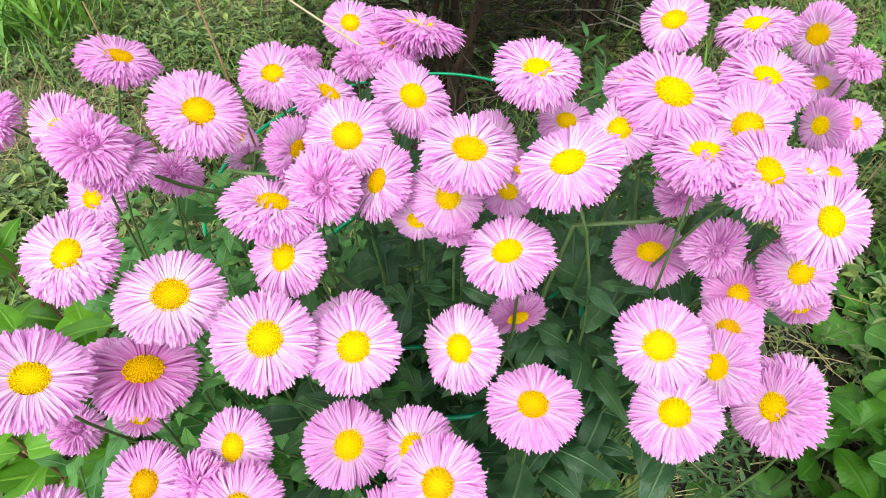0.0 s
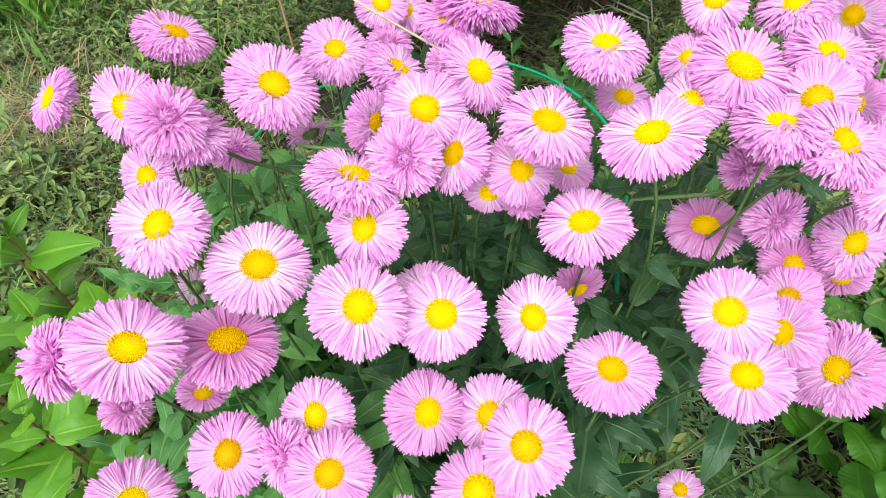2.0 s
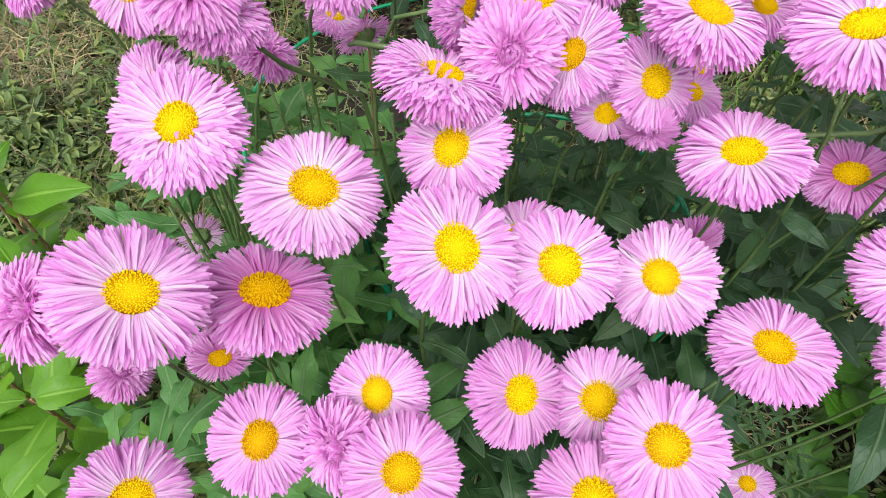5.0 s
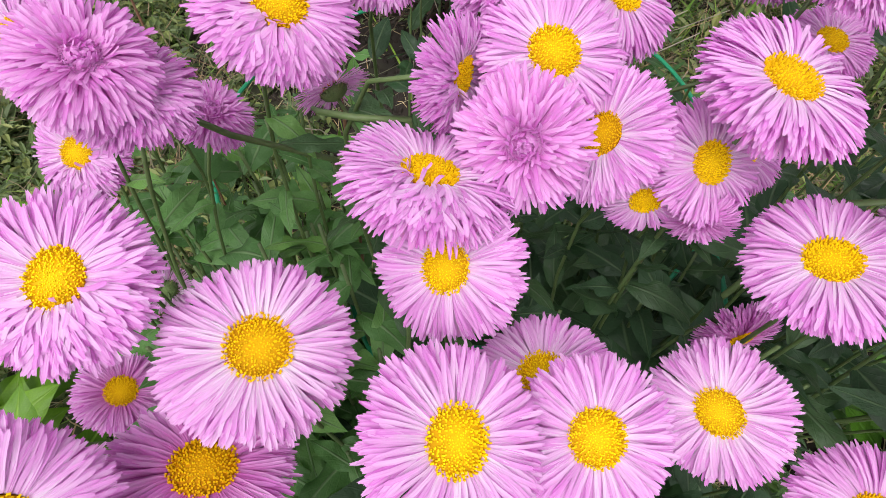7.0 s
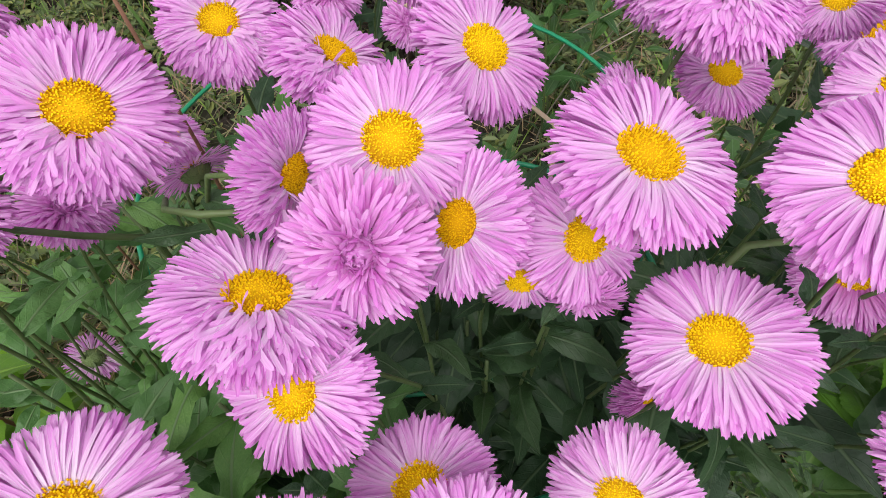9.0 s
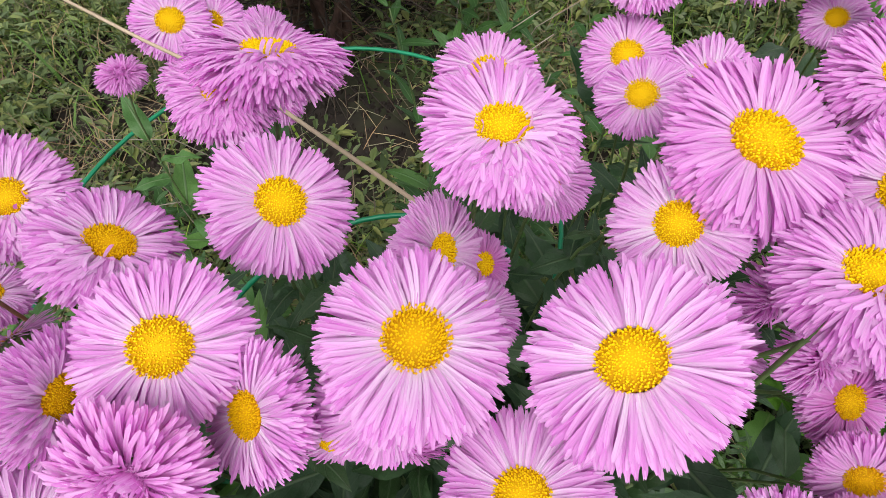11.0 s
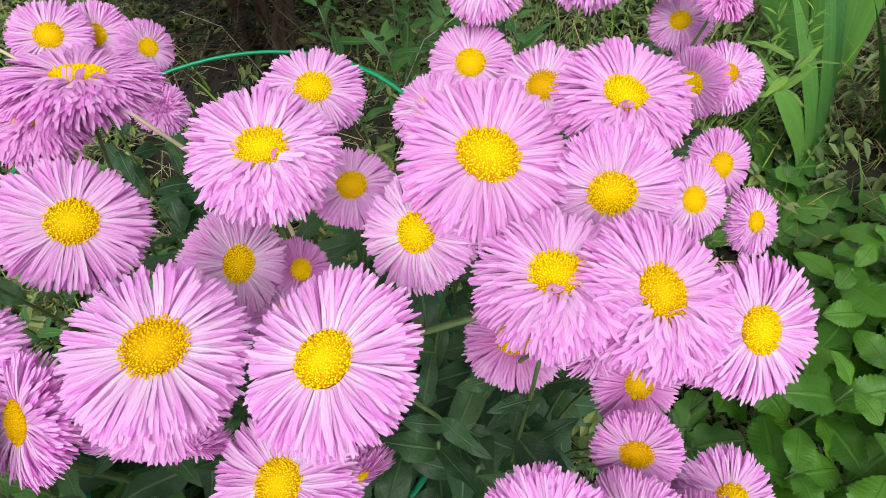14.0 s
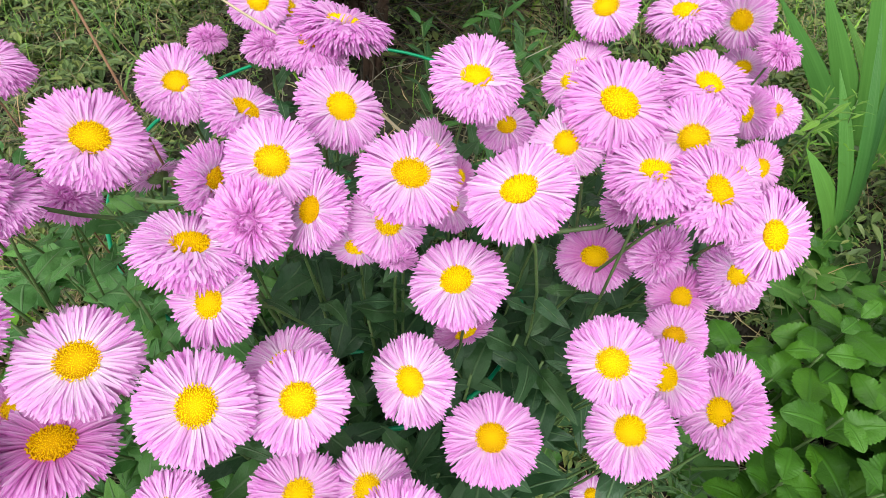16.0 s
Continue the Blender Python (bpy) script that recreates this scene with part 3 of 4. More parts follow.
def fleabane(x, y, z, wide, tilt, heading, kind, single=False, oval=(1.0, 0)):
    """oval: how narrow the disc is along that direction of the head."""
    PLANTED.append((x, y, z, wide, tilt, heading, kind, single, oval))
    FLOWERS.append((Vector((x, y, z)), (facing(tilt, heading) @ Vector((0, 0, 1))).normalized(), wide / 2))


# ---- the flowers: head x, y, z, width, tilt, heading ----
fleabane(-0.237, 0.129, 0.764, 0.0499, 25, -1, "full", oval=(0.87, 109))
fleabane(-0.152, 0.038, 0.779, 0.0499, 43, -52, "full", oval=(0.95, 150))
fleabane(-0.125, 0.097, 0.765, 0.0438, 35, -70, "full", oval=(0.90, 5))
fleabane(-0.083, 0.058, 0.774, 0.0419, 36, -6, "full", oval=(0.87, 79))
fleabane(-0.035, 0.068, 0.763, 0.0506, 35, -46, "open")
fleabane(0.037, 0.058, 0.784, 0.0501, 15, -66, "full", oval=(0.87, 162))
fleabane(0.165, 0.195, 0.738, 0.0524, 34, -128, "open", oval=(0.87, 26))
fleabane(0.105, 0.029, 0.784, 0.0586, 18, -81, "open", oval=(0.90, 127))
fleabane(0.157, 0.038, 0.785, 0.0471, 15, -87, "full", oval=(0.87, 121))
fleabane(0.282, 0.192, 0.722, 0.0490, 80, -146, "open")
fleabane(0.229, 0.190, 0.733, 0.0572, 12, -172, "full")
fleabane(-0.050, 0.127, 0.766, 0.0441, 11, -62, "full")
fleabane(-0.030, 0.135, 0.773, 0.0586, 19, 42, "full")
fleabane(-0.111, 0.335, 0.678, 0.0562, 35, -71, "open")
fleabane(-0.088, 0.350, 0.662, 0.0521, 40, -94, "open")
fleabane(-0.047, 0.309, 0.669, 0.0389, 66, -56, "open")
fleabane(-0.069, 0.021, 0.771, 0.0475, 33, -75, "open", True)
fleabane(-0.004, 0.003, 0.773, 0.0530, 14, -34, "open", True, oval=(0.94, 160))
fleabane(0.042, -0.020, 0.781, 0.0513, 21, -159, "open", True, oval=(0.87, 72))
fleabane(0.077, 0.018, 0.770, 0.0408, 40, -145, "pale")
fleabane(0.109, -0.016, 0.780, 0.0473, 3, 147, "full", oval=(0.89, 87))
fleabane(0.134, -0.030, 0.778, 0.0468, 23, -63, "full", oval=(0.87, 55))
fleabane(0.248, 0.063, 0.688, 0.0390, 49, -88, "open")
fleabane(0.296, 0.128, 0.682, 0.0439, 25, -119, "full")
fleabane(0.275, 0.130, 0.680, 0.0434, 78, -167, "open")
fleabane(0.167, -0.042, 0.756, 0.0450, 40, -86, "open", oval=(0.87, 90))
fleabane(0.189, -0.022, 0.691, 0.0483, 57, -87, "full")
fleabane(0.157, -0.025, 0.675, 0.0426, 37, -84, "deep")
fleabane(0.114, 0.012, 0.675, 0.0491, 18, -150, "deep", oval=(0.87, 47))
fleabane(0.014, -0.033, 0.733, 0.0512, 17, -177, "open", True, oval=(0.95, 66))
fleabane(-0.016, 0.001, 0.742, 0.0429, 47, -69, "open")
fleabane(0.022, 0.038, 0.709, 0.0357, 17, -61, "open")
fleabane(-0.054, 0.004, 0.753, 0.0438, 47, -148, "open", True, oval=(0.89, 98))
fleabane(-0.081, -0.009, 0.762, 0.0440, 55, -103, "shaggy", True)
fleabane(-0.108, -0.013, 0.756, 0.0498, 17, 28, "full", True, oval=(0.87, 77))
fleabane(-0.104, -0.031, 0.734, 0.0475, 40, -129, "open", True, oval=(0.92, 119))
fleabane(-0.097, 0.017, 0.766, 0.0369, 83, -32, "full", oval=(0.87, 31))
fleabane(-0.165, 0.100, 0.715, 0.0323, 20, -4, "open")
fleabane(-0.200, 0.022, 0.762, 0.0426, 18, -19, "full")
fleabane(-0.267, 0.068, 0.691, 0.0460, 48, -103, "full")
fleabane(-0.254, 0.063, 0.752, 0.0480, 56, -98, "open")
fleabane(-0.205, 0.016, 0.777, 0.0455, 34, -38, "shaggy")
fleabane(-0.199, 0.067, 0.714, 0.0387, 28, -11, "shaggy")
fleabane(-0.199, -0.048, 0.760, 0.0460, 28, -80, "full", oval=(0.87, 69))
fleabane(-0.155, -0.057, 0.738, 0.0525, 21, -39, "pale", True)
fleabane(-0.104, -0.083, 0.735, 0.0499, 25, -44, "open", True, oval=(0.94, 44))
fleabane(-0.065, -0.079, 0.719, 0.0475, 22, -78, "open", True)
fleabane(-0.074, -0.054, 0.705, 0.0475, 10, 148, "open")
fleabane(-0.013, -0.063, 0.688, 0.0485, 38, -140, "pale", oval=(0.87, 168))
fleabane(0.026, -0.018, 0.650, 0.0414, 92, -78, "deep")
fleabane(0.023, -0.098, 0.689, 0.0477, 6, -144, "open", oval=(0.92, 47))
fleabane(0.093, -0.070, 0.695, 0.0501, 40, -130, "open")
fleabane(0.095, -0.102, 0.682, 0.0477, 18, -178, "open")
fleabane(0.125, -0.076, 0.681, 0.0443, 52, -172, "open", oval=(0.89, 153))
fleabane(0.152, -0.096, 0.671, 0.0480, 52, -175, "full", oval=(0.92, 157))
fleabane(0.177, -0.078, 0.652, 0.0445, 29, -90, "open")
fleabane(0.175, -0.075, 0.620, 0.0401, 51, -89, "open")
fleabane(-0.075, -0.104, 0.661, 0.0482, 37, -42, "open")
fleabane(-0.026, -0.133, 0.680, 0.0472, 22, -126, "open")
fleabane(-0.040, -0.105, 0.655, 0.0481, 31, -140, "open")
fleabane(-0.135, -0.106, 0.668, 0.0421, 29, -112, "open", oval=(0.87, 117))
fleabane(-0.183, -0.120, 0.656, 0.0453, 20, -74, "open", oval=(0.92, 73))
fleabane(-0.124, -0.139, 0.673, 0.0458, 11, -63, "open")
fleabane(-0.152, -0.125, 0.659, 0.0439, 49, -135, "shaggy")
fleabane(-0.050, -0.146, 0.656, 0.0496, 10, -154, "open")
fleabane(-0.234, -0.139, 0.644, 0.0485, 31, -9, "open")
fleabane(-0.089, -0.165, 0.655, 0.0406, 4, 113, "open")
fleabane(-0.178, -0.077, 0.701, 0.0545, 19, 23, "deep", oval=(0.92, 79))
fleabane(-0.211, -0.097, 0.731, 0.0510, 34, -24, "open", oval=(0.88, 120))
fleabane(-0.317, -0.032, 0.539, 0.0428, 32, -2, "shaggy")
fleabane(-0.226, -0.059, 0.610, 0.0351, 71, -68, "deep")
fleabane(-0.318, 0.092, 0.742, 0.0456, 41, -148, "open")
fleabane(-0.277, -0.078, 0.691, 0.0472, 37, -118, "shaggy")
fleabane(-0.265, -0.010, 0.603, 0.0435, 27, -1, "deep")
fleabane(-0.318, 0.125, 0.488, 0.0424, 117, 114, "back")
fleabane(0.058, 0.135, 0.740, 0.0485, 18, -74, "open")
fleabane(0.062, 0.075, 0.735, 0.0376, 16, -85, "open")
fleabane(0.013, 0.048, 0.740, 0.0431, 59, -42, "pale", oval=(0.87, 28))
fleabane(0.031, 0.057, 0.712, 0.0290, 48, -46, "deep")
fleabane(0.148, 0.170, 0.702, 0.0515, 29, -116, "open")
fleabane(0.178, 0.135, 0.704, 0.0541, 22, -135, "open")
fleabane(0.140, -0.052, 0.680, 0.0369, 54, -126, "open")
fleabane(0.138, 0.007, 0.777, 0.0420, 62, -121, "open")
fleabane(0.199, 0.028, 0.722, 0.0359, 41, -80, "open")
fleabane(0.250, 0.030, 0.680, 0.0340, 44, -68, "full")
fleabane(-0.050, 0.272, 0.645, 0.0408, 41, -60, "shaggy")
fleabane(0.298, 0.184, 0.682, 0.0411, 27, -142, "open")
fleabane(-0.034, -0.002, 0.728, 0.0320, 84, -97, "open")
fleabane(-0.015, -0.008, 0.722, 0.0270, 95, -107, "shaggy")
fleabane(-0.147, 0.070, 0.722, 0.0332, 59, 122, "back")
fleabane(-0.178, 0.378, 0.619, 0.0430, 13, -34, "shaggy")
fleabane(0.222, -0.003, 0.630, 0.0376, 79, -121, "deep")
fleabane(0.102, 0.085, 0.756, 0.0351, 23, -138, "open")
fleabane(-0.105, 0.300, 0.656, 0.0517, 10, -42, "shaggy")
fleabane(0.159, -0.069, 0.383, 0.0417, 23, 170, "open")
fleabane(0.152, -0.090, 0.370, 0.0442, 22, 165, "open")
fleabane(0.140, -0.013, 0.704, 0.0411, 69, -86, "shaggy")
fleabane(0.117, 0.002, 0.735, 0.0362, 85, -88, "shaggy")
fleabane(0.299, 0.156, 0.718, 0.0378, 13, -70, "shaggy")

for planted in PLANTED:
    grow_fleabane(*planted)


def leafy_shoot(x, y, lean_x, lean_y, tall, big=0.062, meshes=None):
    """A shoot of the clump without a flower, its leaves crowding towards the tip."""
    foot = Vector((x, y, ground_height(x, y) - 0.004))
    thing = anchor("leafy_shoot", *foot, "leafy green fleabane shoot inside the clump", "plant", "leafy shoots of the clump")
    top = foot + Vector((lean_x, lean_y, tall))
    leafy_stem(thing, foot, foot + Vector((0, 0, 0.4 * tall)), foot + Vector((0.7 * lean_x, 0.7 * lean_y, 0.75 * tall)), top, 0.0015, 14, 0.34, 0.995, big, meshes)


shoot = random.Random(9)
# the middle of the clump, its shade put into the darker leaf colour
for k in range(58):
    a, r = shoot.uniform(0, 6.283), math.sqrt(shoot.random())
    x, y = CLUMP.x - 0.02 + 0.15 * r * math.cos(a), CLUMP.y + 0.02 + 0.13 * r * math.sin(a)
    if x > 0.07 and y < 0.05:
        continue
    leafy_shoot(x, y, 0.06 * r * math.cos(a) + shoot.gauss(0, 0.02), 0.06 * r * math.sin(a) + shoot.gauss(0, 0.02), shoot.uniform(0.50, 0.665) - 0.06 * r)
# shoots on its open flank; sky light there is put into their paler leaves
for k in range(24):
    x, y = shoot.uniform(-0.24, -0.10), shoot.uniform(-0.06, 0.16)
    leafy_shoot(x, y, shoot.gauss(-0.02, 0.025), shoot.gauss(-0.01, 0.025), shoot.uniform(0.52, 0.665), 0.062, LIT_LEAVES if x < -0.12 else None)
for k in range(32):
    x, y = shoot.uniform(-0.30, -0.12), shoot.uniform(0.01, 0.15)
    leafy_shoot(x, y, shoot.gauss(-0.01, 0.02), shoot.gauss(-0.01, 0.02), shoot.uniform(0.52, 0.67), 0.058, LIT_LEAVES)


# ---- wire hoops that hold the clump up ----
def plant_hoop(x, y, z, radius, legs):
    thing = anchor("plant_support_hoop", x, y, 0, "green plastic-coated wire hoop round the flower clump", "plant support", "wire hoops round the clump")
    pts = [Vector((radius * math.cos(a), radius * math.sin(a), z + 0.006 * math.sin(2 * a))) for a in (2 * math.pi * i / 64 for i in range(65))]
    v, f, u = tube(pts, [0.0022] * 65, 8)
    piece("ring", mesh_of("ring", v, f, WIRE, u), thing)
    for a in legs:
        p = Vector((radius * math.cos(a), radius * math.sin(a), z))
        q = Vector((p.x, p.y, -0.03))
        v, f, u = tube([q, q.lerp(p, 0.5), p], [0.0024] * 3, 8)
        piece("leg", mesh_of("leg", v, f, WIRE, u), thing)


plant_hoop(-0.07, 0.29, 0.50, 0.235, (4.1, 5.2))
plant_hoop(-0.03, 0.105, 0.53, 0.135, (3.7, 5.6))


# ---- plants round the clump ----
def ovate(u):
    return 0.30 * math.sin(math.pi * min(1.0, u) ** 0.72) ** 0.85 * (1.0 - 0.25 * u) + 0.001


def toothed(u):
    return 0.33 * math.sin(math.pi * min(1.0, u) ** 1.05) ** 0.72 + 0.001


def lobed(u):
    return (0.05 + 0.24 * math.sin(math.pi * min(1.0, u) ** 1.35) ** 0.8) * (0.78 + 0.30 * abs(math.sin(u * 15))) if u < 0.99 else 0.002


def blades(outline, mat, specs, across, along, teeth=0, tooth=0.0):
    out = []
    for i, (fold, droop, wave, tw) in enumerate(specs):
        v, f, u = leaf_blade(outline, across, along, fold, droop, wave, teeth, tooth, tw, i + 3)
        out.append(mesh_of("leaf", v, f, mat, u))
    return out


BROAD_LEAVES = blades(ovate, BROAD, [(0.35, 0.5, 0.10, 0.1), (0.45, 0.8, 0.15, -0.2), (0.3, 0.3, 0.2, 0.2), (0.5, 0.6, 0.1, 0.0)], 7, 12)
BALM_LEAVES = blades(toothed, BALM, [(0.4, 0.6, 0.15, 0.1), (0.3, 0.9, 0.2, -0.2), (0.5, 0.4, 0.1, 0.2), (0.35, 1.1, 0.25, 0.0)], 7, 52, 13, 0.085)
DOCK_LEAVES = blades(lobed, DOCK, [(0.3, 0.8, 0.35, 0.2), (0.4, 1.1, 0.3, -0.3), (0.25, 0.6, 0.4, 0.1)], 7, 30)
WOOD = random.Random(77)


def leafy_plant(name, label, category, stems, meshes, stem_mat, pairs, size, thick, span, rise=(5, 40), group=""):
    """A branching plant: stems as foot and top, with opposite leaves on short stalks along the upper part."""
    foot0 = stems[0][0]
    thing = anchor(name, foot0[0], foot0[1], 0, label, category, group)
    base = Vector((foot0[0], foot0[1], 0))
    for foot, top in stems:
        a, b = Vector(foot), Vector(top)
        mid = a.lerp(b, 0.5) + Vector((WOOD.uniform(-1, 1), WOOD.uniform(-1, 1), 0)) * 0.04 * (b - a).length
        pts = [bezier(a, a.lerp(mid, 0.6), b.lerp(mid, 0.4), b, i / 8) - base for i in range(9)]
        v, f, u = tube(pts, [thick * (1.3 - 0.7 * i / 8) for i in range(9)])
        piece("stem", mesh_of("stem", v, f, stem_mat, u), thing)
        turn = WOOD.uniform(0, 180)
        for k in range(pairs):
            t = span[0] + (span[1] - span[0]) * k / max(1, pairs - 1)
            p = pts[min(8, int(t * 8))].lerp(pts[min(8, int(t * 8) + 1)], t * 8 - int(t * 8))
            turn += 90 + WOOD.uniform(-18, 18)
            for side in (0, 180):
                s = size * WOOD.uniform(0.7, 1.15) * (1.0 if k < pairs - 1 else 0.65)
                m = Matrix.Translation(p) @ Matrix.Rotation(radians(turn + side + WOOD.uniform(-15, 15)), 4, "Z") @ Matrix.Rotation(radians(-WOOD.uniform(*rise)), 4, "Y")
                m = m @ Matrix.Translation((0.004, 0, 0)) @ Matrix.Rotation(WOOD.gauss(0, 0.25), 4, "X") @ Matrix.Diagonal((s, s, s, 1))
                piece("leaf", WOOD.choice(meshes), thing, m)
    return thing


# broad-leaved young shrub with bright green leaves
for foot, top in (((-0.70, 0.34, 0), (-0.78, 0.40, 0.40)), ((-0.62, 0.24, 0), (-0.60, 0.20, 0.34)), ((-0.60, 0.08, 0), (-0.52, 0.04, 0.33)),
                  ((-0.56, -0.02, 0), (-0.50, -0.06, 0.33)), ((-0.68, 0.12, 0), (-0.66, 0.10, 0.30)), ((-0.78, 0.20, 0), (-0.82, 0.24, 0.36)), ((-0.55, -0.14, 0), (-0.54, -0.16, 0.32))):
    side = (top[0] + WOOD.uniform(-0.10, 0.10), top[1] + WOOD.uniform(-0.10, 0.10), top[2] * 0.8)
    leafy_plant("sapling", "young shrub with broad bright green leaves and a brown stem", "shrub", [(foot, top), ((foot[0], foot[1], 0.05), side)], BROAD_LEAVES, REDDISH, 4, 0.105, 0.0028, (0.35, 1.0), (0, 35), "young shrubs in the bed")

# serrated bright herb: a front row beside the clump, then the bed behind it
HERBS = [(0.45, -0.06, 0.26), (0.49, -0.01, 0.31), (0.47, 0.07, 0.26), (0.53, 0.05, 0.30), (0.52, -0.09, 0.30), (0.46, -0.15, 0.27),
         (0.57, -0.03, 0.32), (0.59, 0.09, 0.27), (0.50, 0.13, 0.20), (0.60, -0.12, 0.31), (0.55, -0.18, 0.29), (0.64, 0.03, 0.30)]
for k in range(60):
    x, y = WOOD.uniform(0.62, 1.12), WOOD.uniform(-0.18, 0.26)
    if y < 0.10 + 0.22 * (x - 0.46):
        HERBS.append((x, y, WOOD.uniform(0.22, 0.33)))
for x, y, tall in HERBS:
    leafy_plant("serrated_herb", "bushy herb with bright green saw-edged leaves", "plant", [((x, y, 0), (x + WOOD.uniform(-0.03, 0.03), y + WOOD.uniform(-0.03, 0.03), tall))], BALM_LEAVES, STEM, 5, 0.072, 0.0024, (0.42, 1.0), (8, 52), "herbs beside the clump")


SHOOT_LEAVES = blades(lambda u: 0.9 * lance(u), SHOOT, [(0.4, 0.5, 0.15, 0.1), (0.35, 0.9, 0.2, -0.2), (0.5, 0.3, 0.1, 0.3)], 5, 9)
PALE_LEAVES = blades(lambda u: 0.7 * lance(u), NARROW, [(0.3, 0.3, 0.1, 0.1), (0.25, 0.5, 0.1, -0.2)], 5, 8)
NARROW_LEAVES = blades(lambda u: 0.45 * lance(u), NARROW, [(0.3, 0.4, 0.1, 0.1), (0.3, 0.7, 0.1, -0.2)], 5, 8)
# leafy shoots behind the clump, before the woody shrub
for k in range(15):
    x, y = WOOD.uniform(0.04, 0.46), WOOD.uniform(0.40, 0.82)
    leafy_plant("leafy_weed", "upright weed with pairs of dark green leaves", "weed", [((x, y, 0), (x + WOOD.uniform(-0.05, 0.05), y + WOOD.uniform(-0.06, 0.04), WOOD.uniform(0.20, 0.42)))], SHOOT_LEAVES, STEM, 7, 0.066, 0.0020, (0.3, 1.0), (10, 60), "upright weeds behind the clump")
for k in range(14):
    x, y = WOOD.uniform(-0.55, -0.12), WOOD.uniform(0.25, 0.75)
    leafy_plant("leafy_weed", "upright weed with pairs of dark green leaves", "weed", [((x, y, 0), (x + WOOD.uniform(-0.05, 0.05), y + WOOD.uniform(-0.06, 0.04), WOOD.uniform(0.12, 0.24)))], SHOOT_LEAVES, STEM, 5, 0.055, 0.0018, (0.3, 1.0), (10, 60), "upright weeds behind the clump")


for k in range(3):
    x, y = WOOD.uniform(0.82, 0.97), WOOD.uniform(0.40, 0.58)
    leafy_plant("narrow_leaved_weed", "upright weed with many narrow light green leaves", "weed", [((x, y, 0), (x - 0.06, y + 0.05, WOOD.uniform(0.22, 0.36)))], NARROW_LEAVES, STEM, 15, 0.036, 0.0012, (0.25, 1.0), (10, 50), "narrow-leaved weeds by the irises")


leafy_plant("pinnate_weed", "slender weed with rows of small pale green leaves", "weed", [((0.28, 0.17, 0), (0.344, 0.121, 0.689))], PALE_LEAVES, STEM, 5, 0.026, 0.0010, (0.93, 1.0), (5, 40))


VETCH_LEAVES = blades(lambda u: 0.8 * lance(u), VETCH, [(0.3, 0.3, 0.1, 0.1), (0.4, 0.6, 0.1, -0.2)], 3, 5)
for k in range(20):
    x, y, a = WOOD.uniform(0.18, 0.38), WOOD.uniform(0.04, 0.24), WOOD.uniform(-1.3, 0.2)
    reach = WOOD.uniform(0.10, 0.17)
    leafy_plant("vetch", "creeping vetch with rows of small dark leaflets over soil", "weed", [((x, y, 0.0), (x + reach * math.cos(a), y + reach * math.sin(a), WOOD.uniform(0.05, 0.10)))], VETCH_LEAVES, STEM, 13, 0.026, 0.0011, (0.12, 1.0), (0, 30), "creeping vetch beside the clump")


def rosette(x, y, count, size, label, meshes):
    z = ground_height(x, y)
    thing = anchor("leaf_rosette", x, y, z, label, "weed", "leafy rosettes on the soil")
    for k in range(count):
        s = size * WOOD.uniform(0.7, 1.2)
        m = Matrix.Rotation(radians(k * 137.5 + WOOD.uniform(-20, 20)), 4, "Z") @ Matrix.Rotation(radians(-WOOD.uniform(15, 60)), 4, "Y") @ Matrix.Rotation(WOOD.gauss(0, 0.3), 4, "X")
        piece("leaf", WOOD.choice(meshes), thing, Matrix.Translation((0, 0, 0.004)) @ m @ Matrix.Diagonal((s, s, s, 1)))


for k in range(30):
    x, y = WOOD.uniform(0.45, 1.05), WOOD.uniform(0.22, 0.75)
    if abs(x - 0.66) < 0.17 and abs(y - 0.34) < 0.14:
        continue
    rosette(x, y, WOOD.randint(5, 8), WOOD.uniform(0.05, 0.085), "rosette of bright green lobed weed leaves on soil", DOCK_LEAVES)
for x, y, n, s in ((0.43, 0.03, 6, 0.11), (0.18, 0.02, 6, 0.09), (0.56, 0.20, 8, 0.10), (0.82, 0.30, 8, 0.10), (0.88, 0.45, 8, 0.11), (0.47, 0.32, 6, 0.08), (0.80, 0.37, 8, 0.13), (0.90, 0.34, 8, 0.13), (0.84, 0.27, 7, 0.12)):
    rosette(x, y, n, s, "rosette of dark green lobed weed leaves on soil", DOCK_LEAVES)


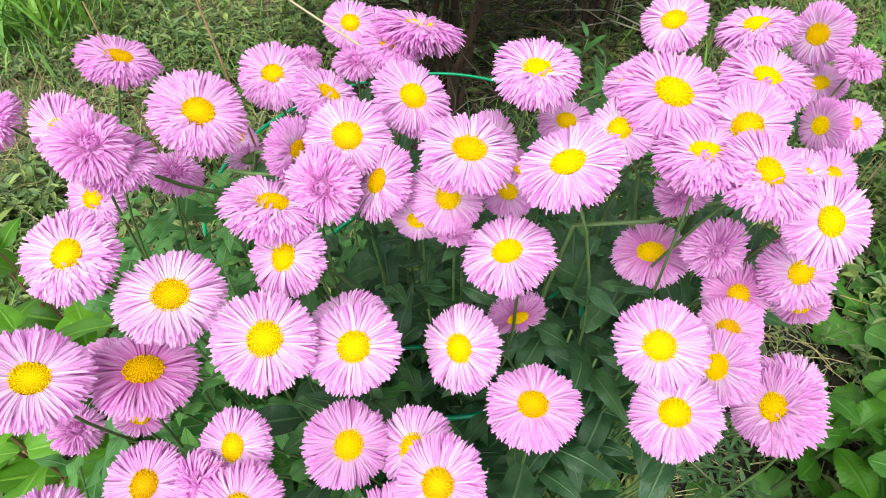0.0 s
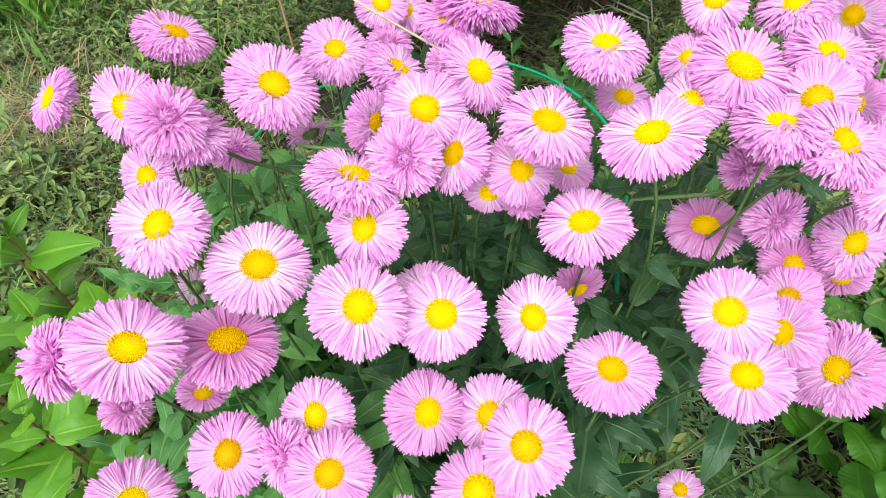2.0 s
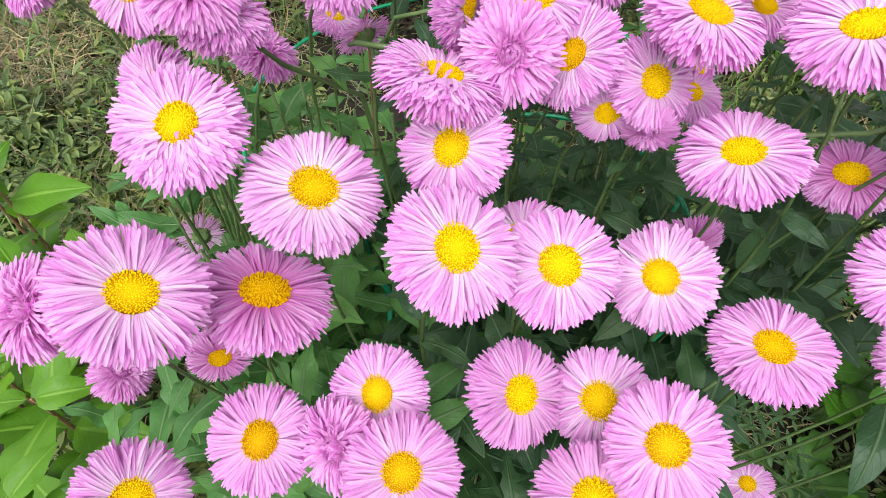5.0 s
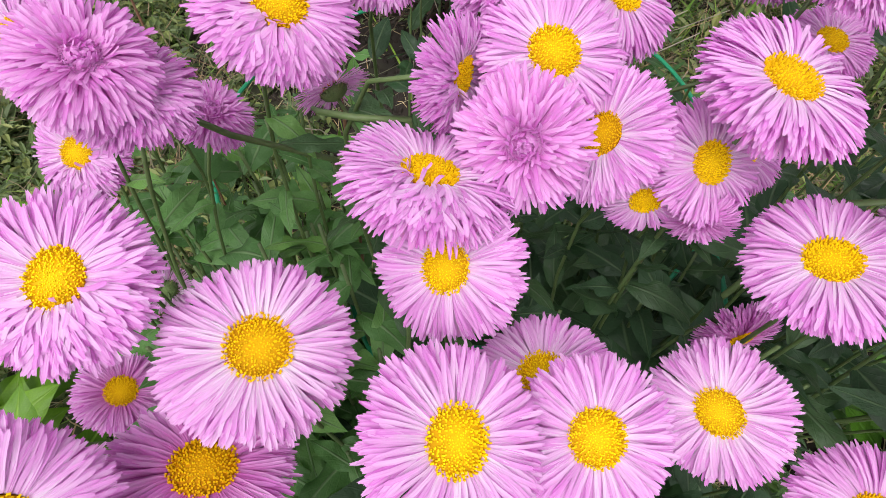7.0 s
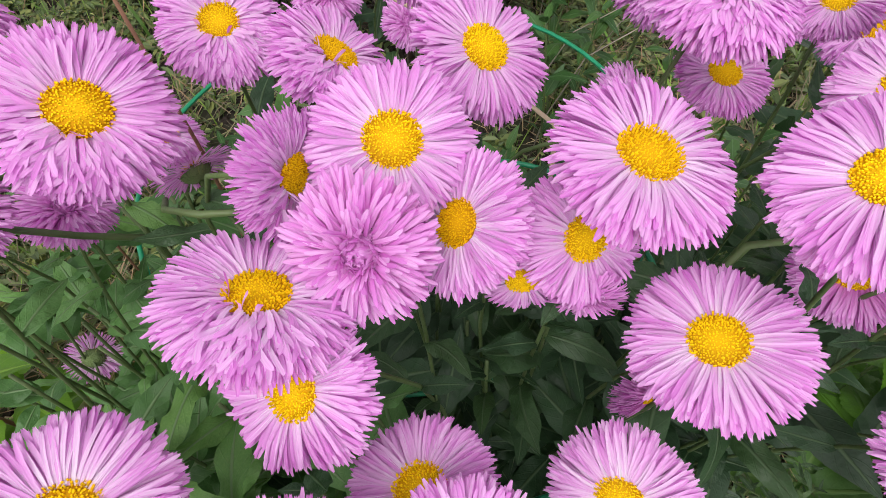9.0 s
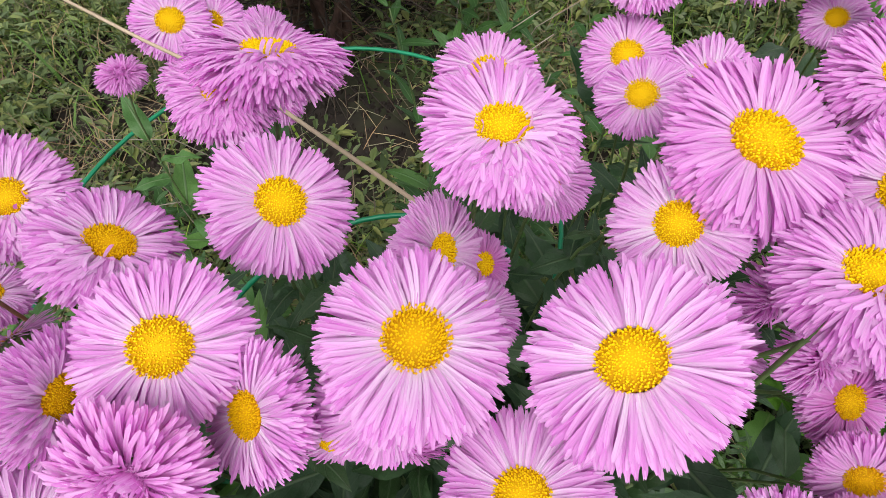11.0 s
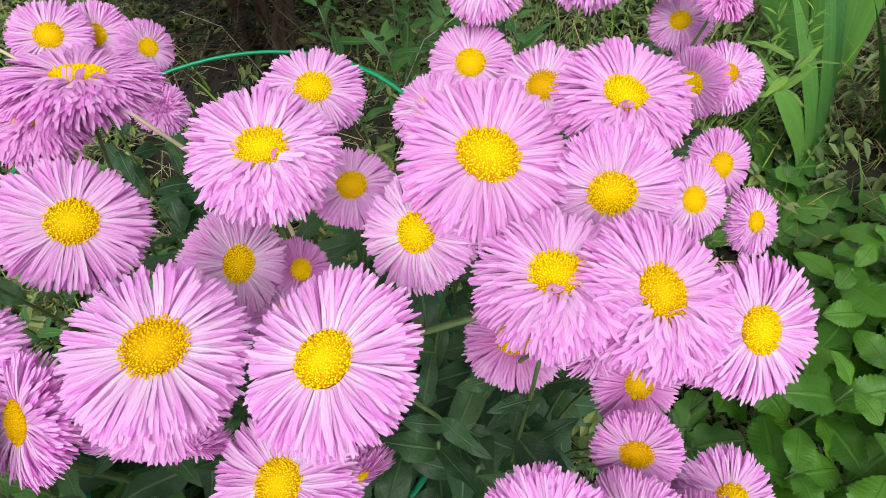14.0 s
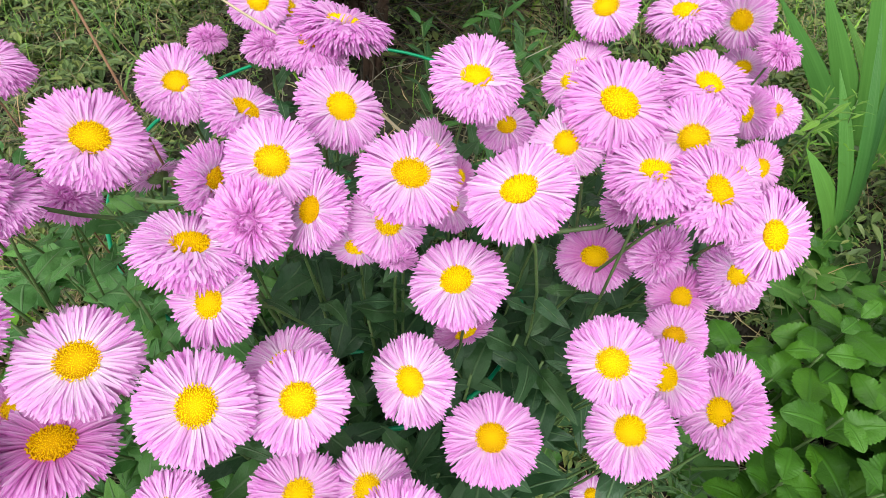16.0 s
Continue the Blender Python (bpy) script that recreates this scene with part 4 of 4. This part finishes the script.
def iris(x, y, count, tall, heading):
    z = ground_height(x, y)
    thing = anchor("iris", x, y, z, "iris fan of tall sword-shaped green leaves", "plant", "irises behind the clump")
    for k in range(count):
        f = (k - (count - 1) / 2) / max(1, count - 1)
        h = tall * WOOD.uniform(0.7, 1.05) * (1 - 0.5 * abs(f))
        lean = Vector((math.cos(heading), math.sin(heading), 0)) * f * 0.7 * h
        w = WOOD.uniform(0.020, 0.034)
        side = Vector((math.cos(heading), math.sin(heading), 0))
        off = Vector((-math.sin(heading), math.cos(heading), 0)) * WOOD.uniform(-0.012, 0.012)
        verts, faces, uvs = [], [], []
        for i in range(10):
            u = i / 9
            c = side * f * 0.07 + off + (lean + Vector((-0.36, 0.25, 0)) * h) * u ** 1.3 + Vector((0, 0, h * u - 0.12 * h * abs(f) * u * u))
            half = w * (1.0 if u < 0.5 else max(0.02, 1 - ((u - 0.5) / 0.5) ** 1.7))
            for s, d in ((-1, 0), (0, 0.0022), (1, 0), (0, -0.0022)):
                verts.append(c + side * half * s + Vector((-side.y, side.x, 0)) * d * (1.05 - u))
                uvs.append((u, 0.5 + 0.5 * s))
        for i in range(9):
            for q in range(4):
                faces.append((4 * i + q, 4 * i + (q + 1) % 4, 4 * i + 4 + (q + 1) % 4, 4 * i + 4 + q))
        piece("blade", mesh_of("blade", verts, faces, IRIS, uvs, False), thing)


for x, y, n, h, a in ((1.00, 0.46, 4, 0.52, 0.5), (1.15, 0.66, 5, 0.58, -0.5), (1.15, 0.44, 4, 0.46, 1.1), (1.30, 0.76, 5, 0.56, 0.3), (1.40, 0.52, 4, 0.45, 0.4)):
    iris(x, y, n, h, a)


# ---- dark woody shrub behind ----
def woody_shrub(x, y, trunks, twigs, crown_leaves):
    z = ground_height(x, y)
    thing = anchor("woody_shrub", x, y, z - 0.01, "old shrub with bare brown trunks and dry twigs", "shrub")
    for k in range(trunks):
        a = WOOD.uniform(0, 6.28)
        top = Vector((0.22 * math.cos(a), 0.22 * math.sin(a), WOOD.uniform(0.5, 0.9)))
        foot = Vector((0.06 * math.cos(a * 2), 0.06 * math.sin(a * 2), 0))
        pts = [bezier(foot, foot + Vector((0, 0, 0.2)), top * 0.6 + Vector((WOOD.uniform(-0.05, 0.05), 0, 0)), top, i / 8) for i in range(9)]
        v, f, u = tube(pts, [0.0105 * (1 - 0.6 * i / 8) * (1 + 0.15 * math.sin(2.7 * i + k)) for i in range(9)], 9)
        piece("trunk", mesh_of("trunk", v, f, BARK, u), thing)
    parts = []
    for k in range(twigs):
        a, h = WOOD.uniform(0, 6.28), WOOD.uniform(0.02, 0.55)
        p = Vector((0.15 * math.cos(a) * WOOD.random(), 0.15 * math.sin(a) * WOOD.random(), h))
        q = p + Vector((math.cos(a), math.sin(a), WOOD.uniform(-0.4, 0.6))) * WOOD.uniform(0.10, 0.38)
        mid = p.lerp(q, 0.5) + Vector((WOOD.uniform(-1, 1), WOOD.uniform(-1, 1), WOOD.uniform(-1, 1))) * 0.03
        parts.append(tube([p, mid, q], [0.0022, 0.0015, 0.0007], 4))
    v, f, u = join(parts)
    tagged(piece("twig_tangle", mesh_of("twig_tangle", v, f, TWIG, u), thing, None, "tangle of thin dry grey twigs"), kind="stuff")
    crown = []
    for k in range(crown_leaves):
        a, r, h = WOOD.uniform(0, 6.28), 0.58 * math.sqrt(WOOD.random()), WOOD.uniform(0.55, 1.15)
        c = Vector((r * math.cos(a), r * math.sin(a) + 0.12, h))
        for q in range(5):
            d = Vector((WOOD.gauss(0, 1), WOOD.gauss(0, 1), WOOD.gauss(0, 0.6))).normalized() * WOOD.uniform(0.03, 0.055)
            w = d.orthogonal().normalized() * d.length * 0.22
            i = len(crown) * 4
            crown.append((c, c + d * 0.5 + w, c + d, c + d * 0.5 - w))
    verts = [p for four in crown for p in four]
    tagged(piece("crown", mesh_of("crown", verts, [(4 * i, 4 * i + 1, 4 * i + 2, 4 * i + 3) for i in range(len(crown))], WEED), thing, None, "dense crown of small green leaves"), kind="stuff")


woody_shrub(-0.02, 1.20, 12, 300, 6400)
woody_shrub(0.42, 1.50, 8, 220, 4200)


def thin_stalk(name, label, category, pts, thick, mat):
    p = [Vector(q) for q in pts]
    base = p[0].copy()
    thing = anchor(name, base.x, base.y, base.z, label, category)
    v, f, u = tube([q - base for q in p], [thick * (1 - 0.5 * i / (len(p) - 1)) for i in range(len(p))], 6)
    piece("stalk", mesh_of("stalk", v, f, mat, u), thing)
    return thing


thin_stalk("dry_cane", "pale dry cane leaning across behind the flowers", "stick", [(0.03, 0.12, 0.0), (0.03, 0.12, 0.4), (0.02, 0.135, 0.66), (-0.05, 0.215, 0.69), (-0.12, 0.29, 0.695), (-0.19, 0.37, 0.70), (-0.34, 0.54, 0.71)], 0.0018, CANE)
for pts in ([(0.03, 0.05, 0), (0.04, 0.04, 0.5), (0.063, 0.02, 0.695), (0.11, 0.016, 0.70), (0.15, 0.026, 0.703), (0.20, 0.045, 0.69), (0.225, 0.05, 0.67)],
            [(-0.10, 0.08, 0), (-0.12, 0.075, 0.5), (-0.15, 0.06, 0.69), (-0.185, 0.045, 0.72), (-0.205, 0.02, 0.765)],
            [(-0.09, 0.04, 0), (-0.10, 0.035, 0.6), (-0.115, 0.032, 0.737), (-0.133, 0.031, 0.739), (-0.146, 0.036, 0.738), (-0.152, 0.05, 0.728)]):
    thin_stalk("flower_stalk", "bent hairy green flower stalk in the clump", "stalk", pts, 0.0021, STEM)
stick = random.Random(52)
for k in range(16):
    x, y = stick.uniform(-0.34, 0.34), stick.uniform(0.66, 1.02)
    tall, bow = stick.uniform(0.16, 0.36), stick.uniform(-0.10, 0.10)
    thin_stalk("dry_stalk", "thin pale dry stalk standing before the shrub", "stalk",
               [(x, y, 0), (x + 0.3 * bow, y - 0.01, 0.4 * tall), (x + bow, y - 0.03, 0.8 * tall), (x + 2.0 * bow, y - 0.06, tall)], stick.uniform(0.0010, 0.0018), DRY)
for pts in ([(0.62, 1.32, 0.0), (0.58, 1.33, 0.12), (0.46, 1.36, 0.17), (0.30, 1.40, 0.16), (0.16, 1.44, 0.13)],
            [(0.64, 1.36, 0.0), (0.60, 1.38, 0.14), (0.50, 1.42, 0.20), (0.36, 1.50, 0.24)],
            [(0.60, 1.30, 0.0), (0.56, 1.27, 0.14), (0.44, 1.24, 0.20), (0.34, 1.23, 0.19)]):
    branch = thin_stalk("dead_branch", "bare grey dead branch lying across the weeds", "branch", pts, 0.0032, DRY)
    base = Vector(pts[0])
    for k in range(9):
        u = stick.uniform(0.3, 0.98) * (len(pts) - 1)
        p = Vector(pts[int(u)]).lerp(Vector(pts[min(len(pts) - 1, int(u) + 1)]), u - int(u)) - base
        way = Vector((stick.uniform(-1.0, 0.4), stick.uniform(-0.7, 0.7), stick.uniform(-0.1, 0.6))) * stick.uniform(0.06, 0.16)
        v, f, u = tube([p, p + way * 0.5 + Vector((0, 0, 0.008)), p + way], [0.0015, 0.0011, 0.0006], 5)
        piece("twig", mesh_of("twig", v, f, DRY, u), branch)
thin_stalk("reddish_stalk", "thin reddish weed stalk rising among the flowers", "weed", [(-0.17, 0.10, 0), (-0.165, 0.09, 0.3), (-0.15, 0.085, 0.6), (-0.145, 0.08, 0.72), (-0.15, 0.08, 0.86)], 0.0013, REDDISH)
thin_stalk("reddish_stalk", "thin reddish weed stalk rising among the flowers", "weed", [(-0.26, 0.16, 0), (-0.255, 0.15, 0.3), (-0.25, 0.14, 0.6), (-0.245, 0.135, 0.8)], 0.0012, REDDISH)


# ---- weeds, grass and litter that nobody could count ----
def scatter(seed, count, x0, x1, y0, y1, keep):
    rng = random.Random(seed)
    out = []
    while len(out) < count:
        x, y = rng.uniform(x0, x1), rng.uniform(y0, y1)
        if rng.random() < keep(x, y):
            out.append((x, y, ground_height(x, y), rng))
    return out


def hollow(x, y):
    """1 in the dark hollow under the woody shrub."""
    return math.exp(-((x + 0.08) / 0.40) ** 4 - ((y - 1.04) / 0.40) ** 4)


def bare(x, y):
    """1 where the soil is open, 0 under dense weeds."""
    patch = math.exp(-((x - 0.26) / 0.20) ** 2 - ((y - 0.02) / 0.20) ** 2)
    path = math.exp(-((x + 1.20) / 0.26) ** 2 - ((y - 1.12) / 0.20) ** 2)
    under = hollow(x, y)
    left = math.exp(-((x + 0.45) / 0.25) ** 2 - ((y - 0.0) / 0.22) ** 2)
    gap = math.exp(-((x - 0.50) / 0.13) ** 2 - ((y - 0.02) / 0.12) ** 2)
    return min(1.0, max(patch, gap, 1.0 * path, 1.05 * under, 0.8 * left))


def weed_cover(x, y):
    right = 0.14 if x > 0.28 and y < 0.42 else 0.4 if x > 0.28 and y < 0.55 else 0.6 if x > 0.28 and y < 0.85 + 0.2 * math.sin(7 * x) else 1.0
    return right * (1 - 0.97 * min(1.0, bare(x, y))) * (0.35 + 0.65 * max(0, min(1, 0.6 + 1.2 * noise.noise((x * 2.3, y * 2.3, 5)))))


def sprig(x, y, z, rng, tall, leaflet, pairs):
    parts = []
    a = rng.uniform(0, 6.28)
    lean = Vector((math.cos(a), math.sin(a), 0)) * rng.uniform(0.2, 1.1) * tall
    foot = Vector((x, y, z))
    verts, faces = [], []
    for k in range(pairs):
        t = 0.25 + 0.75 * k / (pairs - 1)
        p = foot + lean * t * t + Vector((0, 0, tall * t * (1 - 0.25 * t)))
        for s in (0, math.pi):
            b = a + 1.57 + s + rng.uniform(-0.8, 0.8) - (0.5 if s == 0 else -0.5)
            d = Vector((math.cos(b), math.sin(b), rng.uniform(-0.5, 0.8))).normalized() * leaflet * rng.uniform(0.55, 1.3)
            w = Vector((-d.y, d.x, rng.uniform(-0.2, 0.2) * leaflet)) * 0.22
            i = len(verts)
            fold = Vector((0, 0, 0.10 * leaflet))
            verts += [p, p + d * 0.28 + w * 0.85 + fold, p + d * 0.62 + w * 0.8 + fold * 0.6, p + d - fold, p + d * 0.62 - w * 0.8 + fold * 0.6, p + d * 0.28 - w * 0.85 + fold]
            faces += [(i, i + 3, i + 2, i + 1), (i, i + 5, i + 4, i + 3)]
    return verts, faces


def stuff(name, label, category, pieces, mat):
    verts, faces = [], []
    for v, f in pieces:
        base = len(verts)
        verts += v
        faces += [tuple(i + base for i in q) for q in f]
    ob = new(name, mesh_of(name, verts, faces, mat, None, False))
    return tagged(ob, label, category, kind="stuff")


stuff("creeping_weeds", "mat of creeping weeds with small narrow leaflets", "weeds",
      [sprig(x, y, z, r, r.uniform(0.03, 0.13), r.choice((r.uniform(0.007, 0.014), r.uniform(0.010, 0.020), r.uniform(0.016, 0.030), r.uniform(0.022, 0.048))), r.randint(4, 8)) for x, y, z, r in scatter(3, 15000, -1.9, 1.7, -0.35, 2.6, weed_cover)], WEED)


def far_cover(x, y):
    inside = -1.9 < x < 1.7 and -0.35 < y < 2.6
    return 0.0 if inside else math.exp(-((x / 4.5) ** 2 + ((y - 1) / 4.5) ** 2)) * (0.3 + 0.7 * max(0, min(1, 0.5 + 1.3 * noise.noise((x * 1.1, y * 1.1, 9)))))


stuff("far_weeds", "rough green weeds spreading over the ground round the bed", "weeds",
      [sprig(x, y, z, r, r.uniform(0.05, 0.16), r.uniform(0.03, 0.06), r.randint(3, 5)) for x, y, z, r in scatter(5, 12000, -8, 8, -7, 9, far_cover)], WEED)


def blade(x, y, z, rng, tall, wide):
    a = rng.uniform(0, 6.28)
    d = Vector((math.cos(a), math.sin(a), 0))
    s = Vector((-d.y, d.x, 0)) * wide
    bow = rng.uniform(0.15, 0.9) * tall
    verts = []
    for t, w in ((0, 1.0), (0.4, 0.9), (0.75, 0.6), (1.0, 0.05)):
        c = Vector((x, y, z)) + d * bow * t * t + Vector((0, 0, tall * (t - 0.3 * t * t * bow / tall)))
        verts += [c - s * w, c + s * w]
    return verts, [(0, 1, 3, 2), (2, 3, 5, 4), (4, 5, 7, 6)]


def grass_cover(x, y):
    tuft = math.exp(-((x + 1.42) / 0.24) ** 2 - ((y - 1.75) / 0.25) ** 2)
    right = math.exp(-((x - 1.15) / 0.5) ** 2 - ((y - 1.2) / 0.5) ** 2)
    return min(1, 0.012 + tuft + 0.30 * right)


stuff("grass", "bright green grass tufts between the weeds", "grass",
      [blade(x, y, z, r, r.uniform(0.06, 0.20), r.uniform(0.002, 0.0055)) for x, y, z, r in scatter(8, 1100, -2.0, 1.8, -0.3, 2.7, grass_cover)], GRASS)


rough = random.Random(31)
tuft = [(rough.gauss(-1.42, 0.11), rough.gauss(1.66, 0.08)) for k in range(210)]
stuff("grass_tuft", "tall bright tuft of broad arching grass blades", "grass",
      [blade(x, y, ground_height(x, y), rough, rough.uniform(0.14, 0.34), rough.uniform(0.004, 0.0085)) for x, y in tuft], GRASS)


def litter_cover(x, y):
    return (0.25 + 0.75 * bare(x, y)) * (1 - 0.85 * hollow(x, y))


def crumb_cover(x, y):
    return 0.25 + 0.75 * bare(x, y)


def straw(x, y, z, rng):
    a, n = rng.uniform(0, 6.28), rng.uniform(0.03, 0.12)
    d, s = Vector((math.cos(a), math.sin(a), rng.uniform(-0.08, 0.12))) * n, Vector((-math.sin(a), math.cos(a), 0)) * rng.uniform(0.0005, 0.0012)
    p = Vector((x, y, z + rng.uniform(0.004, 0.018)))
    mid = p + d * 0.5 + Vector((0, 0, rng.uniform(0, 0.012))) + s * rng.uniform(-6, 6)
    return [p - s, p + s, mid - s, mid + s, p + d - s, p + d + s, mid + Vector((0, 0, 0.0012))], [(0, 1, 3, 6), (0, 6, 2), (2, 6, 4), (6, 3, 5, 4)]


stuff("dry_litter", "dry straw and dead stalks on the soil", "litter", [straw(x, y, z, r) for x, y, z, r in scatter(15, 4200, -1.8, 1.5, -0.3, 2.3, litter_cover)], STRAW)


def thatch_cover(x, y):
    return (1 - 0.93 * hollow(x, y)) * max(0.08, min(1.0, 0.35 + 1.5 * noise.noise((x * 3.7, y * 3.7, 12)))) * (0.25 if x > 0.2 and y < 0.45 else 1.0)


def dead_stem(x, y, z, rng):
    a, n = rng.uniform(0, 6.28), rng.uniform(0.03, 0.13)
    d = Vector((math.cos(a), math.sin(a), rng.uniform(-0.05, 0.9))) * n
    s = Vector((-math.sin(a), math.cos(a), 0)) * rng.uniform(0.0005, 0.0013)
    p = Vector((x, y, z + rng.uniform(0.0, 0.07)))
    mid = p + d * 0.5 + Vector((rng.uniform(-1, 1), rng.uniform(-1, 1), rng.uniform(-0.5, 1))) * 0.12 * n
    return [p - s, p + s, mid - s, mid + s, p + d - s * 0.4, p + d + s * 0.4], [(0, 1, 3, 2), (2, 3, 5, 4)]


stuff("dead_thatch", "brown dead stems and husks tangled through the weeds", "litter", [dead_stem(x, y, z, r) for x, y, z, r in scatter(61, 15000, -1.9, 1.5, 0.15, 2.5, thatch_cover)], THATCH)
stuff("thin_grass", "thin scattered grass blades between the weeds", "grass",
      [blade(x, y, z, r, r.uniform(0.05, 0.17), r.uniform(0.0008, 0.0022)) for x, y, z, r in scatter(62, 5200, -1.9, 1.6, 0.15, 2.5, lambda x, y: (1 - 0.98 * hollow(x, y)) * (0.2 if x > 0.2 and y < 0.45 else 1.0))], GRASS)


heap = [(rough.gauss(-1.20, 0.13), rough.gauss(1.08, 0.10)) for k in range(800)]
stuff("straw_heap", "flattened heap of dry brown straw on the ground", "litter", [straw(x, y, ground_height(x, y) + rough.uniform(0, 0.05), rough) for x, y in heap], STRAW)


def clod(x, y, z, rng):
    s = rng.uniform(0.004, 0.014)
    pts = [Vector((math.cos(a), math.sin(a), 0)) * s * rng.uniform(0.7, 1.2) for a in (0, 1.26, 2.5, 3.8, 5.0)]
    c = Vector((x, y, z - 0.002))
    ups = [p * rng.uniform(0.4, 0.7) + Vector((0, 0, s * rng.uniform(0.5, 1.0))) for p in pts]
    return [c + p for p in pts + ups], [(k, (k + 1) % 5, 5 + (k + 1) % 5, 5 + k) for k in range(5)] + [(5, 6, 7, 8, 9)]


stuff("soil_clods", "dark crumbs and clods of loose soil", "soil", [clod(x, y, z, r) for x, y, z, r in scatter(21, 5200, -1.5, 1.2, -0.35, 2.0, crumb_cover)], CLOD)


# open soil beside the clump: crumbs, dead grass and seedlings
stuff("soil_crumbs", "loose dark soil crumbs beside the flower clump", "soil", [clod(x, y, z, r) for x, y, z, r in scatter(22, 4200, 0.10, 0.78, -0.14, 0.48, lambda x, y: 1.0)], CLOD)
stuff("dead_grass", "flattened dead grass on the soil beside the clump", "litter", [straw(x, y, z, r) for x, y, z, r in scatter(23, 300, 0.20, 0.92, -0.05, 0.52, lambda x, y: 0.25 + 0.75 * math.exp(-((x - 0.68) / 0.17) ** 2 - ((y - 0.34) / 0.13) ** 2))], STRAW)
stuff("seedlings", "small green seedlings scattered on bare soil", "weeds", [sprig(x, y, z, r, r.uniform(0.015, 0.06), r.uniform(0.010, 0.022), r.randint(3, 6)) for x, y, z, r in scatter(24, 380, 0.12, 0.85, -0.12, 0.50, lambda x, y: max(0.05, min(1, 0.35 + 1.4 * noise.noise((x * 9, y * 9, 2)))))], WEED)
